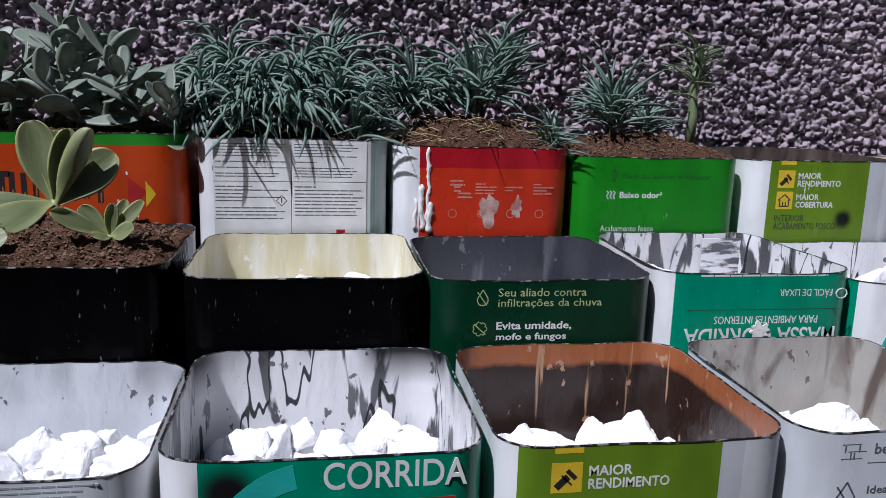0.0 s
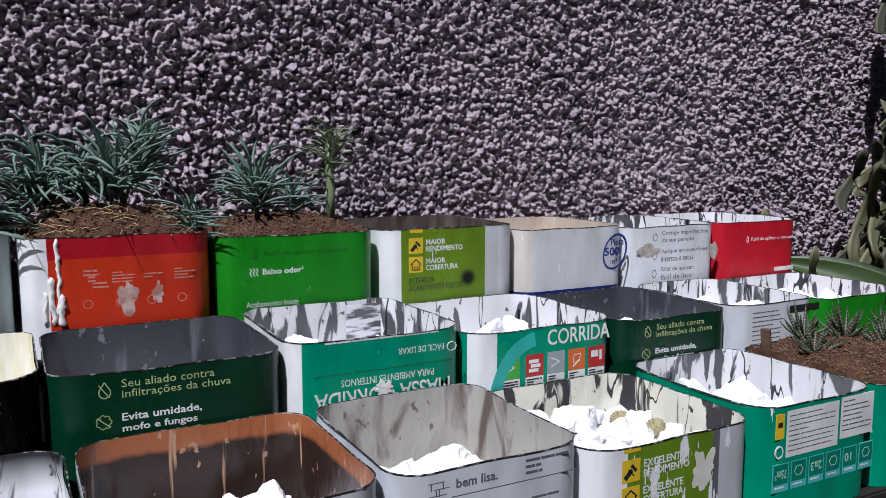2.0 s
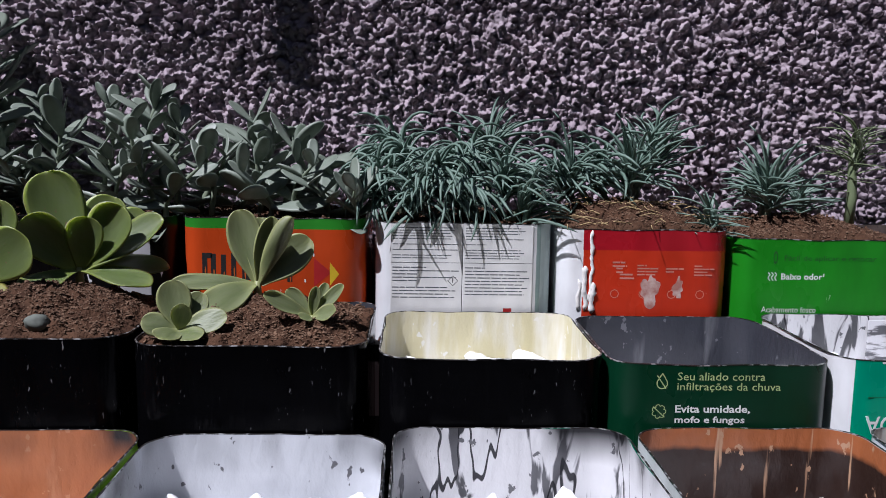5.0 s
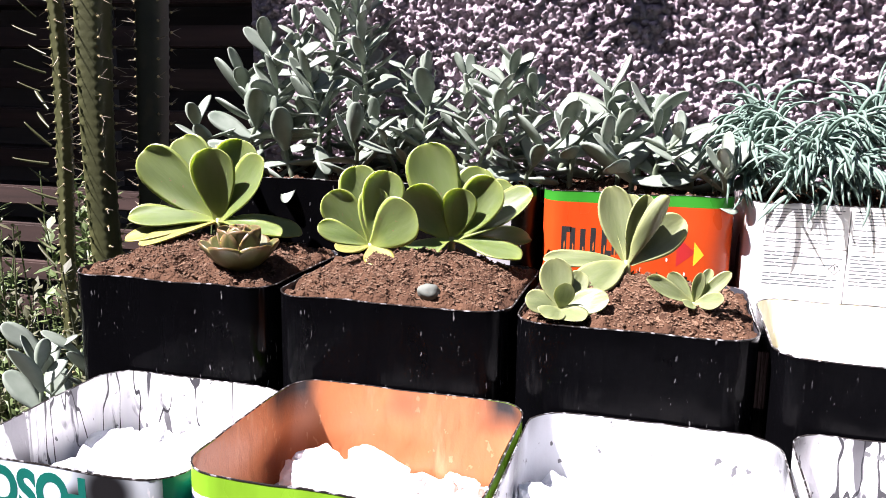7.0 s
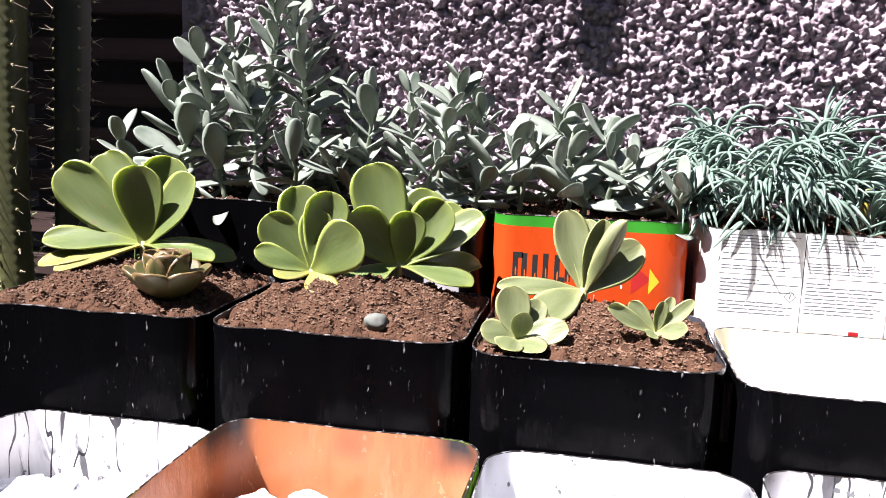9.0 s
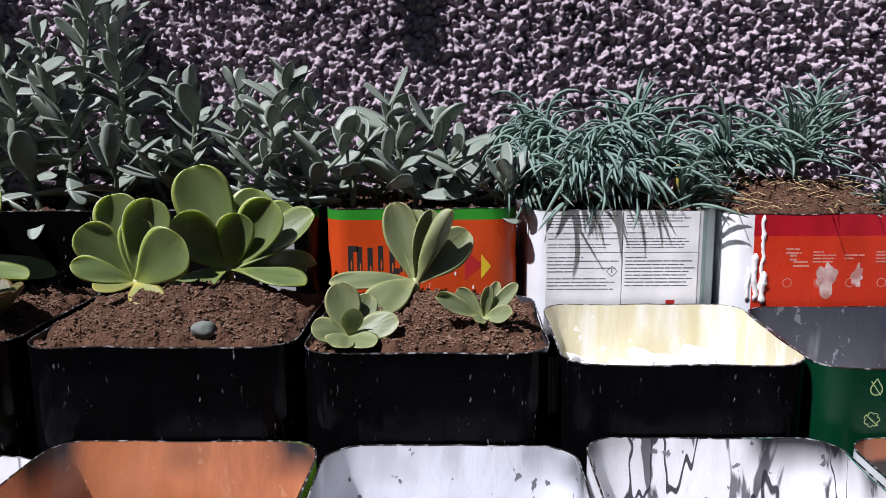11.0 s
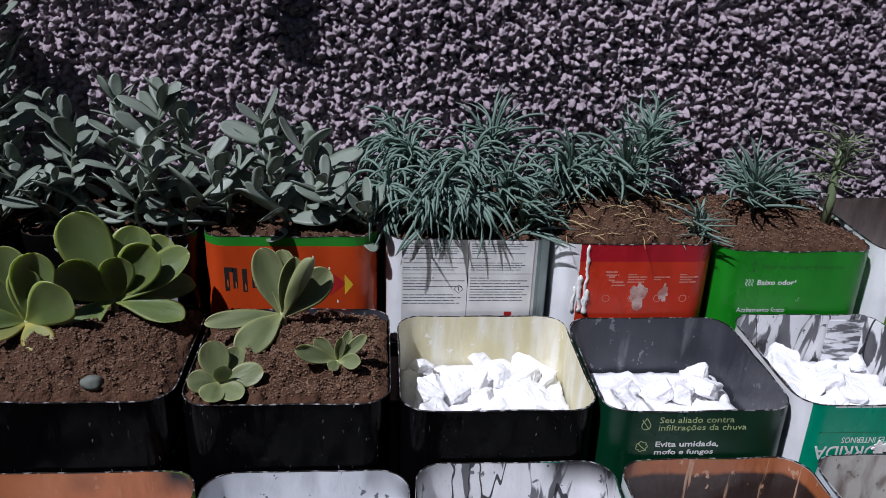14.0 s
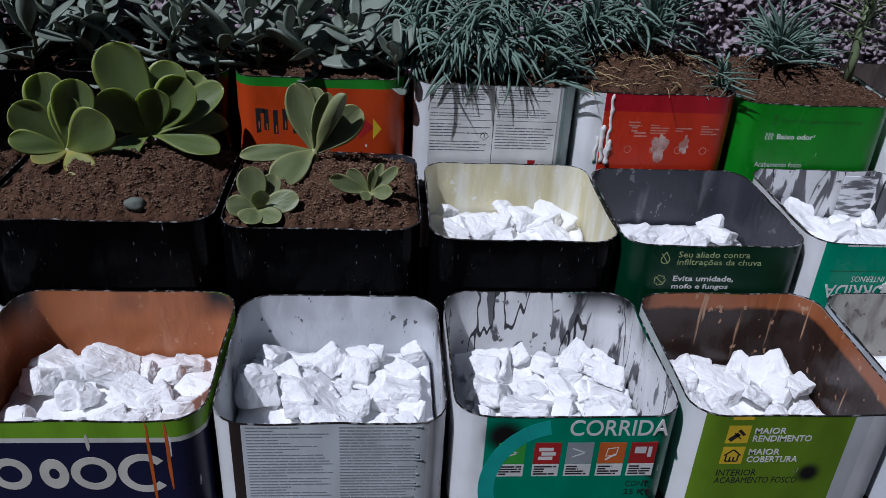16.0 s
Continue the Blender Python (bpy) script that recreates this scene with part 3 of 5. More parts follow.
def bars(t4, x, drop, width, lines, pitch, ink, seed=0, thick=0.45, gap=0.0):
    """Fine print too small to read: plain bars, ragged at their ends."""
    r = random.Random(seed + int(x * 10 + drop))
    bm = bmesh.new()
    for k in range(lines):
        if r.random() < gap:
            continue
        ox, oy, oz = lift(t4, x, drop + k * pitch)
        end = width / 1000 * (r.uniform(0.8, 1) if r.random() < 0.75 else r.uniform(0.3, 0.7))
        cur = 0.0
        while cur < end:
            ww = min(r.uniform(0.006, 0.02), end - cur)
            box(bm, ox + cur, ox + cur + ww, oy - 0.00016, oy + 0.0009, oz - pitch * thick / 1000, oz)
            cur += ww + 0.0012
    return part("fine_print", bm, M[ink], t4[0])


def blot(t4, name, x, drop, rx, rz, ink, proud=0.5, rough=0.25, seed=1, label="", sides=40):
    """A flat shape with a ragged round outline."""
    ox, oy, oz = lift(t4, x, drop)
    bm = bmesh.new()
    ring_ = []
    for k in range(sides):
        a = k * math.tau / sides
        s = 1 + rough * noise.noise((math.cos(a) * 2 + seed, math.sin(a) * 2, seed * 1.7))
        ring_.append((ox + rx / 1000 * s * math.cos(a), oz + rz / 1000 * s * math.sin(a)))
    front = [bm.verts.new((a, oy - (proud / 1000 if ink == "putty" else proud / 4000), b)) for a, b in ring_]
    back = [bm.verts.new((a, oy + 0.0009, b)) for a, b in ring_]
    bm.faces.new(front)
    for k in range(sides):
        bm.faces.new((front[k], back[k], back[(k + 1) % sides], front[(k + 1) % sides]))
    bmesh.ops.recalc_face_normals(bm, faces=bm.faces[:])
    return part(name, bm, M[ink], t4[0], label)


def hoop(t4, name, x, drop, rx, rz, wide, ink, lean=0.0, arc=(0, 360), sides=28):
    """A flat ring or arc of print."""
    ox, oy, oz = lift(t4, x, drop)
    bm = bmesh.new()
    rows_ = []
    cl, sl = math.cos(radians(lean)), math.sin(radians(lean))
    for k in range(sides + 1):
        a = radians(arc[0] + (arc[1] - arc[0]) * k / sides)
        quad = []
        for s, yy in ((1, -0.00018), (1 - wide / rx, -0.00018), (1 - wide / rx, 0.0009), (1, 0.0009)):
            px, pz = rx / 1000 * s * math.cos(a), rz / 1000 * s * math.sin(a)
            quad.append(bm.verts.new((ox + px * cl - pz * sl, oy + yy, oz + px * sl + pz * cl)))
        rows_.append(quad)
    for a, b in zip(rows_, rows_[1:]):
        for i in range(4):
            bm.faces.new((a[i], b[i], b[(i + 1) % 4], a[(i + 1) % 4]))
    bmesh.ops.recalc_face_normals(bm, faces=bm.faces[:])
    return part(name, bm, M[ink], t4[0])


def stroke(t4, name, x0, d0, x1, d1, wide, ink):
    """A slanted bar of print between two points."""
    ax_, oy, az_ = lift(t4, x0, d0)
    bx_, _, bz_ = lift(t4, x1, d1)
    u = Vector((bx_ - ax_, 0, bz_ - az_)).normalized()
    side = Vector((-u.z, 0, u.x)) * wide / 2000
    ends = [Vector((ax_, 0, az_)) + side, Vector((ax_, 0, az_)) - side, Vector((bx_, 0, bz_)) - side, Vector((bx_, 0, bz_)) + side]
    bm = bmesh.new()
    front = [bm.verts.new((p.x, oy - 0.00016, p.z)) for p in ends]
    back = [bm.verts.new((p.x, oy + 0.0009, p.z)) for p in ends]
    bm.faces.new(front)
    for k in range(4):
        bm.faces.new((front[k], back[k], back[(k + 1) % 4], front[(k + 1) % 4]))
    bmesh.ops.recalc_face_normals(bm, faces=bm.faces[:])
    return part(name, bm, M[ink], t4[0])


def drop_icon(t4, x, d, rad, ink):
    """A water drop, struck through."""
    hoop(t4, "drop_icon", x, d + rad * 0.5, rad, rad, rad * 0.17, ink, arc=(155, 385), sides=12)
    for sx in (-1, 1):
        stroke(t4, "drop_icon", x + sx * rad * 0.87, d + rad * 0.15, x, d - rad * 1.3, rad * 0.17, ink)
    stroke(t4, "drop_stroke", x - rad * 0.9, d - rad * 0.9, x + rad * 0.7, d + rad * 1.4, rad * 0.17, ink)


def rain_print(t4):
    words(t4, "Seu aliado contra", 67, 8, 92, 8.5, "pale_green_ink")
    words(t4, "infiltrações da chuva", 67, 19, 109, 10, "pale_green_ink")
    words(t4, "Evita umidade,", 66, 43, 79, 9.5, "white_ink", bold=0.02)
    words(t4, "mofo e fungos", 66, 55, 74, 9.5, "white_ink", bold=0.02)
    drop_icon(t4, 51, 17, 6, "pale_green_ink")
    for k in range(7):
        hoop(t4, "mould_icon", 49 + 5 * math.cos(k * 0.9), 50 + 5 * math.sin(k * 0.9), 2.8, 2.8, 0.8, "pale_green_ink", sides=8, arc=(-k * 51.4 - 100, -k * 51.4 + 100))
    stroke(t4, "mould_stroke", 43, 45, 55, 56, 1.0, "pale_green_ink")
    patch(t4, "label_foot", 120, 95, 80, 6, "white_ink")


def corrida_print(t4):
    hoop(t4, "arc_band", 110, 95, 82, 92, 17, "teal_ink", arc=(100, 205))
    words(t4, "CORRIDA", 117, 4, 103, 21, "white_ink", bold=0.01)
    for k, (bx, ink) in enumerate(((60, "green_ink"), (97, "red_ink"), (131, "grey_badge"), (165, "orange_ink"), (198, "red_ink"))):
        patch(t4, "badge", bx - 14, 34, 28, 29, ink, 0.4)
        if k == 1:
            for rr in range(3):
                patch(t4, "badge_icon", bx - 9 + (rr % 2) * 3, 41 + rr * 6, 15, 4.5, "white_ink", 0.8)
        elif k == 3:
            hoop(t4, "badge_icon", bx, 47, 9, 7, 1.5, "white_ink", sides=4, lean=45)
            stroke(t4, "badge_icon", bx - 6, 58, bx + 4, 50, 2.2, "white_ink")
        elif k == 4:
            patch(t4, "badge_icon", bx - 9, 40, 12, 9, "white_ink", 0.8)
            patch(t4, "badge_icon", bx + 5, 40, 4, 14, "white_ink", 0.8)
        else:
            stroke(t4, "badge_icon", bx - 8, 42, bx + 6, 48, 1.5, "white_ink")
            stroke(t4, "badge_icon", bx + 6, 48, bx - 8, 54, 1.5, "white_ink")
        patch(t4, "badge_caption", bx - 14, 63.5, 28, 17, "white_ink", 0.4)
        bars(t4, bx - 12, 66, 24, 4, 3.4, "black_ink", seed=k, thick=0.6)
    words(t4, "CONT.", 186, 88, 26, 8, "black_ink")
    words(t4, "25 KG", 186, 100, 30, 8, "black_ink")


def yield_print(t4, first="MAIOR", foot=True):
    patch(t4, "yellow_sign", 40, 0.5, 22, 5, "yellow_ink")
    for k, (d, b) in enumerate(((13, "RENDIMENTO"), (42, "COBERTURA"))):
        patch(t4, "yellow_sign", 38, d, 24, 24, "yellow_ink", 0.4)
        if k == 0:
            stroke(t4, "brush_icon", 42, d + 20, 51, d + 11, 5.5, "black_ink")
            stroke(t4, "brush_icon", 50, d + 6, 57, d + 13, 3.5, "black_ink")
            stroke(t4, "brush_icon", 46, d + 10, 54, d + 18, 1.4, "black_ink")
        else:
            for x0_, d0_, x1_, d1_ in ((41, 12, 50, 4), (50, 4, 59, 12), (43.5, 11, 43.5, 20), (56.5, 11, 56.5, 20), (43.5, 20, 56.5, 20), (48, 19, 48, 14), (52, 19, 52, 14)):
                stroke(t4, "house_icon", x0_, d + d0_, x1_, d + d1_, 1.7, "black_ink")
        wide = 34 if first == "MAIOR" else 56
        words(t4, first, 67, d + 3, wide, 8.5, "white_ink", bold=0.02)
        words(t4, b, 67, d + 13.5, 64 if k == 0 else 56, 8.5, "white_ink", bold=0.02)
    words(t4, "INTERIOR", 38, 74, 44, 9, "black_ink")
    words(t4, "ACABAMENTO FOSCO", 38, 85, 92, 9, "black_ink")



T = {}
# front row
T["f0"] = tin(0, -0.722, -0.482, 0.729, tin_print("foam_grey_print", [(0, (0.55, 0.62, 0.68)), (0.19, (0.6, 0.66, 0.7)), (0.222, EMERALD)], spots=((0.172, 0.106, 0.036), (0.14, 0.09, 0.02))), I["streaked"](1.0), "cut paint tin, pale blue-grey print, silver streaked inside")
T["f1"] = tin(0, -0.480, -0.215, 0.745, tin_print("lime_navy_print", [(0, (0.012, 0.014, 0.05))], [(0.118, 0.2, (0.2, 0.42, 0.02)), (0.112, 0.118, (0.7, 0.72, 0.65))]), I["terracotta"](2.0), "cut paint tin, lime and navy print, terracotta paint inside")
T["f2"] = tin(0, -0.213, 0.027, 0.741, tin_print("white_print", [(0, WHITE), (0.018, (0.03, 0.022, 0.02)), (0.03, (0.62, 0.66, 0.68)), (0.215, WHITE)]), I["grey_white"](3.0), "cut white paint tin with fine print, greyish white inside")
T["f3"] = tin(0, 0.031, 0.270, 0.749, tin_print("emerald_white_print", [(0, WHITE), (0.03, EMERALD)], spots=((0.05, 0.118, 0.022),)), I["streaked"](4.0, 0.45, 0.14), "cut emerald and white filler tin, silver streaked inside")
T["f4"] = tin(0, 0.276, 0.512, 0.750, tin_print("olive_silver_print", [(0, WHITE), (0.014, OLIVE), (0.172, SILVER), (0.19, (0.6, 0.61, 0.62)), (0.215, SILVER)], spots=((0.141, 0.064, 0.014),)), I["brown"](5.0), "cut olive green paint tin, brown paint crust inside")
T["f5"] = tin(0, 0.516, 0.728, 0.752, tin_print("pale_grey_print", [(0, (0.6, 0.63, 0.66))]), I["stone"](6.0), "cut pale grey filler tin with black print, stone grey inside")
T["f6"] = tin(0, 0.731, 0.969, 0.735, tin_print("olive_white_print", [(0, WHITE), (0.045, OLIVE), (0.165, (0.12, 0.12, 0.13)), (0.175, SILVER)], wear=0.57), I["patchy"](7.0), "cut olive and white paint tin, worn label, patchy inside")
T["f7"] = tin(0, 0.972, 1.184, 0.743, tin_print("emerald_print", [(0, EMERALD)]), I["streaked"](8.0), "cut emerald paint tin with white data panels")
T["f8"] = tin(0, 1.186, 1.391, 0.741, tin_print("emerald_black_print", [(0, EMERALD), (0.145, BLACK), (0.2, WHITE)], wear=0.58), I["slate"](9.0), "cut emerald tin with black paint runs, filled with soil")
T["f9"] = tin(0, 1.394, 1.628, 0.728, tin_print("emerald_white_print_b", [(0, EMERALD), (0.008, WHITE), (0.04, EMERALD)]), I["slate"](9.5), "cut emerald and white filler tin filled with soil")
# middle row
black = tin_print("black_enamel", [(0, BLACK)], rough=0.14, spec=0.05, wear=0.72, scratch=(0.2, 0.2, 0.2), fine=0.668, runs=0.3)
T["m0"] = tin(1, -0.785, -0.516, 0.842, black, I["slate"](10.0), "black painted tin filled with soil")
T["m1"] = tin(1, -0.513, -0.242, 0.838, black, I["slate"](11.0), "black painted tin filled with soil")
T["m2"] = tin(1, -0.239, 0.006, 0.832, black, I["slate"](12.0), "black painted tin filled with soil", dent=0.003)
T["m3"] = tin(1, 0.014, 0.254, 0.820, black, I["cream"](13.0), "black painted tin with cream paint inside")
T["m4"] = tin(1, 0.257, 0.497, 0.816, tin_print("dark_green_print", [(0, DARKGREEN)]), I["slate"](14.0), "cut dark green sealant tin, slate grey inside")
T["m5"] = tin(1, 0.499, 0.725, 0.821, tin_print("emerald_white_print_c", [(0, WHITE), (0.02, EMERALD)]), I["streaked"](15.0, 0.49), "cut emerald filler tin standing upside down, silver streaked inside")
T["m6"] = tin(1, 0.728, 0.964, 0.808, tin_print("emerald_white_print_d", [(0, EMERALD), (0.006, WHITE), (0.04, EMERALD)]), I["streaked"](16.0, 0.46), "cut emerald and white filler tin, silver streaked inside")
T["m7"] = tin(1, 0.966, 1.187, 0.801, tin_print("dark_green_print_b", [(0, DARKGREEN)]), I["slate"](17.0), "cut dark green sealant tin, slate grey inside")
T["m8"] = tin(1, 1.187, 1.380, 0.802, tin_print("white_print_b", [(0, (0.62, 0.65, 0.68))]), I["streaked"](18.0, 0.45), "cut white tin with fine print, silver streaked inside")
T["m9"] = tin(1, 1.390, 1.624, 0.796, tin_print("leaf_green_print", [(0, GREEN)]), I["streaked"](19.0, 0.5), "cut leaf green tin, silver streaked inside")
# back row
T["b0"] = tin(2, -0.735, -0.497, 0.938, black, I["slate"](20.0), "black painted tin filled with soil")
T["b1"] = tin(2, -0.494, -0.257, 0.938, tin_print("black_silver_print", [(0, BLACK), (0.16, (0.5, 0.5, 0.52)), (0.205, BLACK)], wear=0.6), I["slate"](21.0), "black and silver painted tin filled with soil")
T["b2"] = tin(2, -0.252, -0.011, 0.939, tin_print("orange_green_print", [(0, ORANGE)], [(0.15, 0.22, (0.03, 0.25, 0.02))]), I["slate"](22.0), "orange tin with green top band, filled with soil")
T["b3"] = tin(2, -0.002, 0.236, 0.936, tin_print("white_label_print", [(0, (0.72, 0.74, 0.75)), (0.02, (0.74, 0.75, 0.75)), (0.212, (0.3, 0.4, 0.37)), (0.218, (0.5, 0.6, 0.57))], wear=0.66), I["slate"](23.0), "white labelled tin filled with soil")
T["b4"] = tin(2, 0.239, 0.474, 0.930, tin_print("red_print", [(0, WHITE), (0.034, (0.52, 0.035, 0.01))], [(0.128, 0.2, (0.38, 0.01, 0.018), 0.034)]), I["slate"](24.0), "red tin with white edge and plaster lumps, filled with soil")
T["b5"] = tin(2, 0.478, 0.713, 0.920, tin_print("bright_green_print", [(0, GREEN)]), I["slate"](25.0), "bright green paint tin filled with soil")
T["b6"] = tin(2, 0.722, 0.959, 0.919, tin_print("olive_silver_print_b", [(0, WHITE), (0.026, OLIVE), (0.172, SILVER), (0.195, (0.6, 0.61, 0.62)), (0.22, SILVER)], spots=((0.141, 0.064, 0.014),)), I["umber"](26.0), "cut olive green paint tin, dark umber inside")
T["b7"] = tin(2, 0.962, 1.187, 0.908, tin_print("putty_white_print", [(0, (0.64, 0.6, 0.53)), (0.03, (0.6, 0.61, 0.62))], [(-0.1, 0.03, (0.02, 0.03, 0.2))]), I["beige"](27.0), "cut off-white paint tin, beige inside")
T["b8"] = tin(2, 1.190, 1.409, 0.902, tin_print("white_print_c", [(0, (0.66, 0.68, 0.7))]), I["streaked"](28.0, 0.5), "cut white filler tin with black print, silver streaked inside")
T["b9"] = tin(2, 1.411, 1.635, 0.901, tin_print("crimson_print", [(0, (0.48, 0.012, 0.025))]), I["streaked"](29.0, 0.44), "cut crimson paint tin, silver streaked inside")

rain_print(T["m4"]), rain_print(T["m7"])
corrida_print(T["f3"]), corrida_print(T["m6"]), corrida_print(T["f9"])
yield_print(T["f4"]), yield_print(T["b6"]), yield_print(T["f6"], "EXCELENTE")
t = T["m5"]
words(t, "FÁCIL DE LIXAR", 131, 17, 61, 9.5, "white_ink", True)
hoop(t, "hand_icon", 203, 22, 7, 6, 1.0, "white_ink", sides=8)
patch(t, "rule", 28, 38.5, 175, 0.8, "dark_green_ink")
words(t, "PARA AMBIENTES INTERNOS", 59, 46, 119, 8.5, "white_ink", True)
words(t, "MASSA CORRIDA", 27, 59, 173, 20, "white_ink", True, 0.01)
blot(t, "plaster_smear", 112, 62, 11, 8, "putty", 1.5, 0.7, 3)
bars(t, 40, 0.6, 150, 1, 4, "white_ink", thick=0.5)
t = T["b5"]
words(t, "Fácil de aplicar e retocar", 62, 21, 124, 9, "dark_green_ink")
words(t, "Baixo odor¹", 59, 45, 58, 8.5, "white_ink", bold=0.02)
for k in range(3):
    for x0_, d0_, x1_, d1_ in ((0, 44, 3, 47), (3, 47, 0, 51), (0, 51, 3, 55)):
        stroke(t, "odour_icon", 41 + k * 4.5 + x0_, d0_, 41 + k * 4.5 + x1_, d1_, 1.2, "white_ink")
hoop(t, "roller_icon", 50, 24, 3, 9, 1, "dark_green_ink", sides=8)
words(t, "Acabamento fosco", 35, 90, 74, 8, "white_ink")
t = T["b7"]
hoop(t, "oval_ring", 195, 45, 33, 25, 4, "blue_ink", lean=62)
words(t, "Pinta", 186, 22, 28, 12, "blue_ink")
words(t, "500", 172, 37, 33, 15, "blue_ink", bold=0.03)
words(t, "m²", 186, 57, 14, 9, "blue_ink")
t = T["b8"]
for k, (a, b_) in enumerate((("Corrige imperfeições", "da sua parede"), ("Aplique em superfícies", "internas e secas"), ("Fácil de aplicar,", "fácil de lixar"))):
    words(t, a, 74, 8 + k * 33, 112 - 30 * (k == 2), 10, "grey_ink")
    words(t, b_, 74, 21 + k * 33, 78, 10, "grey_ink")
    hoop(t, "line_icon", 58, 19 + k * 33, 6, 8, 1.2, "grey_ink", sides=6)
blot(t, "plaster_smear", 42, 42, 24, 10, "clay_smear", 1.5, 0.5, 5)
blot(t, "plaster_smear", 204, 52, 10, 16, "clay_smear", 1.5, 0.4, 6)
t = T["b9"]
words(t, "Fácil de aplicar e retocar", 82, 30, 118, 9, "white_ink")
hoop(t, "roller_icon", 72, 34, 3, 7, 1.2, "white_ink", sides=8)
patch(t, "label_foot", 150, 92, 55, 8, "white_ink")
t = T["b4"]
for k in range(3):
    bars(t, 72 + k * 5, 42 + 8 * k, 20, 2, 5, "faint_ink", seed=k)
    bars(t, 105 + k * 38, 46, 28, 4, 4, "faint_ink", seed=k + 5, gap=0.2)
for k in range(4):
    hoop(t, "round_icon", 76 + k * 38, 85, 6, 6, 1, "faint_ink", sides=8)
blot(t, "plaster_smear", 122, 80, 13, 20, "smear", 1.2, 0.5, 8)
blot(t, "plaster_smear", 160, 76, 7, 13, "smear", 1.0, 0.6, 9)
# thick plaster dribble down the red tin's edge
for cx_, top_, n_, fat in ((44, 1, 22, 1.0), (36, 48, 14, 1.3), (28, 66, 10, 0.9), (46, 70, 10, 1.5)):
    bm = bmesh.new()
    rr_ = random.Random(cx_)
    path_, radii_ = [], []
    for k in range(n_):
        ox, oy, oz = lift(t, cx_ + 4 * noise.noise((k * 0.23, cx_, 1)) + rr_.uniform(-0.6, 0.6), top_ + k * 4.6)
        path_.append(Vector((ox, oy + 0.0005, oz)))
        radii_.append(fat * (0.0016 + 0.0028 * abs(noise.noise((k * 0.45, cx_ * 1.3, 2))) + rr_.uniform(0, 0.0008)) * (0.4 if k in (0, n_ - 1) else 1))
    tube(bm, path_, radii_, 8)
    part("plaster_dribble", bm, M["putty"], t[0], "hardened off-white plaster dribble", smooth=True)
t = T["b3"]
for x_, w_ in ((22, 92), (117, 90)):
    patch(t, "label_panel", x_, 3, w_, 150, "white_ink", 0.2)
    bars(t, x_ + 2, 6, w_ - 4, 12, 3.6, "grey_ink", seed=2, gap=0.1, thick=0.3)
    bars(t, x_ + 2, 58, w_ - 4, 10, 4.4, "grey_ink", seed=3, gap=0.1, thick=0.3)
    patch(t, "rule", x_, 52, w_, 0.6, "black_ink", 0.7)
patch(t, "rule", 114.6, 3, 0.7, 140, "black_ink", 0.7)
hoop(t, "warning_diamond", 103, 76, 7, 7, 1.0, "black_ink", sides=4)
patch(t, "warning_mark", 102.4, 72.5, 1.2, 6, "black_ink", 0.7)
patch(t, "red_mark", 170, 112, 11, 9, "red_ink")
t = T["b2"]
for k, x_ in enumerate((29, 40, 53, 66, 80, 93, 108, 122, 138)):
    patch(t, "black_stroke", x_, 46 + (k % 3), 6.5, 35 - 4 * (k % 2), "black_ink")
    if k in (0, 4, 7):
        patch(t, "black_stroke", x_ + 6.5, 46 + (k % 3) + (0 if k != 4 else 27), 6, 7, "black_ink")
    blot(t, "paint_run", x_ + 4, 70 + 3 * (k % 3), 0.9, 6, "orange_ink", 0.9, 0.3, k)
blot(t, "red_facet", 180, 70, 15, 22, "red_ink", 0.4, 0, 1, "", 3)
blot(t, "yellow_triangle", 197, 72, 8, 18, "yellow_ink", 0.7, 0, 1, "", 3)
for k in range(5):
    blot(t, "white_speck", 150 + 11 * k, 30 + 17 * ((k * 3) % 5), 1.2, 2.4, "white_ink", 0.6, 0.3, k)
t = T["f5"]
words(t, "bem lisa.", 60, 10, 44, 9, "grey_ink", bold=0.02)
bars(t, 135, 6, 50, 3, 6, "grey_ink", thick=0.4)
patch(t, "rule", 55, 26, 140, 0.8, "grey_ink")
words(t, "Ideal pra paredes", 58, 46, 78, 9, "grey_ink", bold=0.02)
words(t, "internas e secas.", 58, 58, 72, 9, "grey_ink", bold=0.02)
bars(t, 142, 44, 46, 6, 5, "grey_ink", thick=0.4)
patch(t, "rule", 55, 84, 140, 0.8, "grey_ink")
bars(t, 58, 96, 120, 3, 7, "grey_ink", thick=0.4)
drop_icon(t, 40, 54, 9, "grey_ink")
for k in range(2):
    patch(t, "brick_icon", 32 + 5 * k, 10 + 6 * k, 16, 0.7, "grey_ink")
    patch(t, "brick_icon", 34 + 5 * k, 11 + 6 * k, 1.2, 6, "grey_ink", 0.7)
    patch(t, "brick_icon", 46 - 4 * k, 11 + 6 * k, 1.2, 6, "grey_ink", 0.8)
patch(t, "brick_icon", 32, 22, 18, 0.7, "grey_ink")
t = T["f2"]
bars(t, 36, 4, 86, 26, 4.0, "grey_badge", seed=1, thick=0.35)
bars(t, 128, 4, 84, 26, 4.0, "grey_badge", seed=2, thick=0.35)
t = T["f1"]
for k, (x_, rx, rz) in enumerate(((200, 26, 26), (150, 22, 22), (112, 14, 20), (70, 20, 21), (28, 18, 20))):
    hoop(t, "brand_shape", x_, 68, rx, rz, 9, "cream_ink", arc=(40, 320) if k == 0 else (0, 360))
for x_, d_, l_ in ((208, 0, 120), (226, 0, 90), (150, 16, 22)):
    blot(t, "paint_run", x_, d_ + l_ / 2, 1.8, l_ / 2, "orange_ink" if l_ > 30 else "cream_ink", 0.9, 0.2, x_)
t = T["f0"]
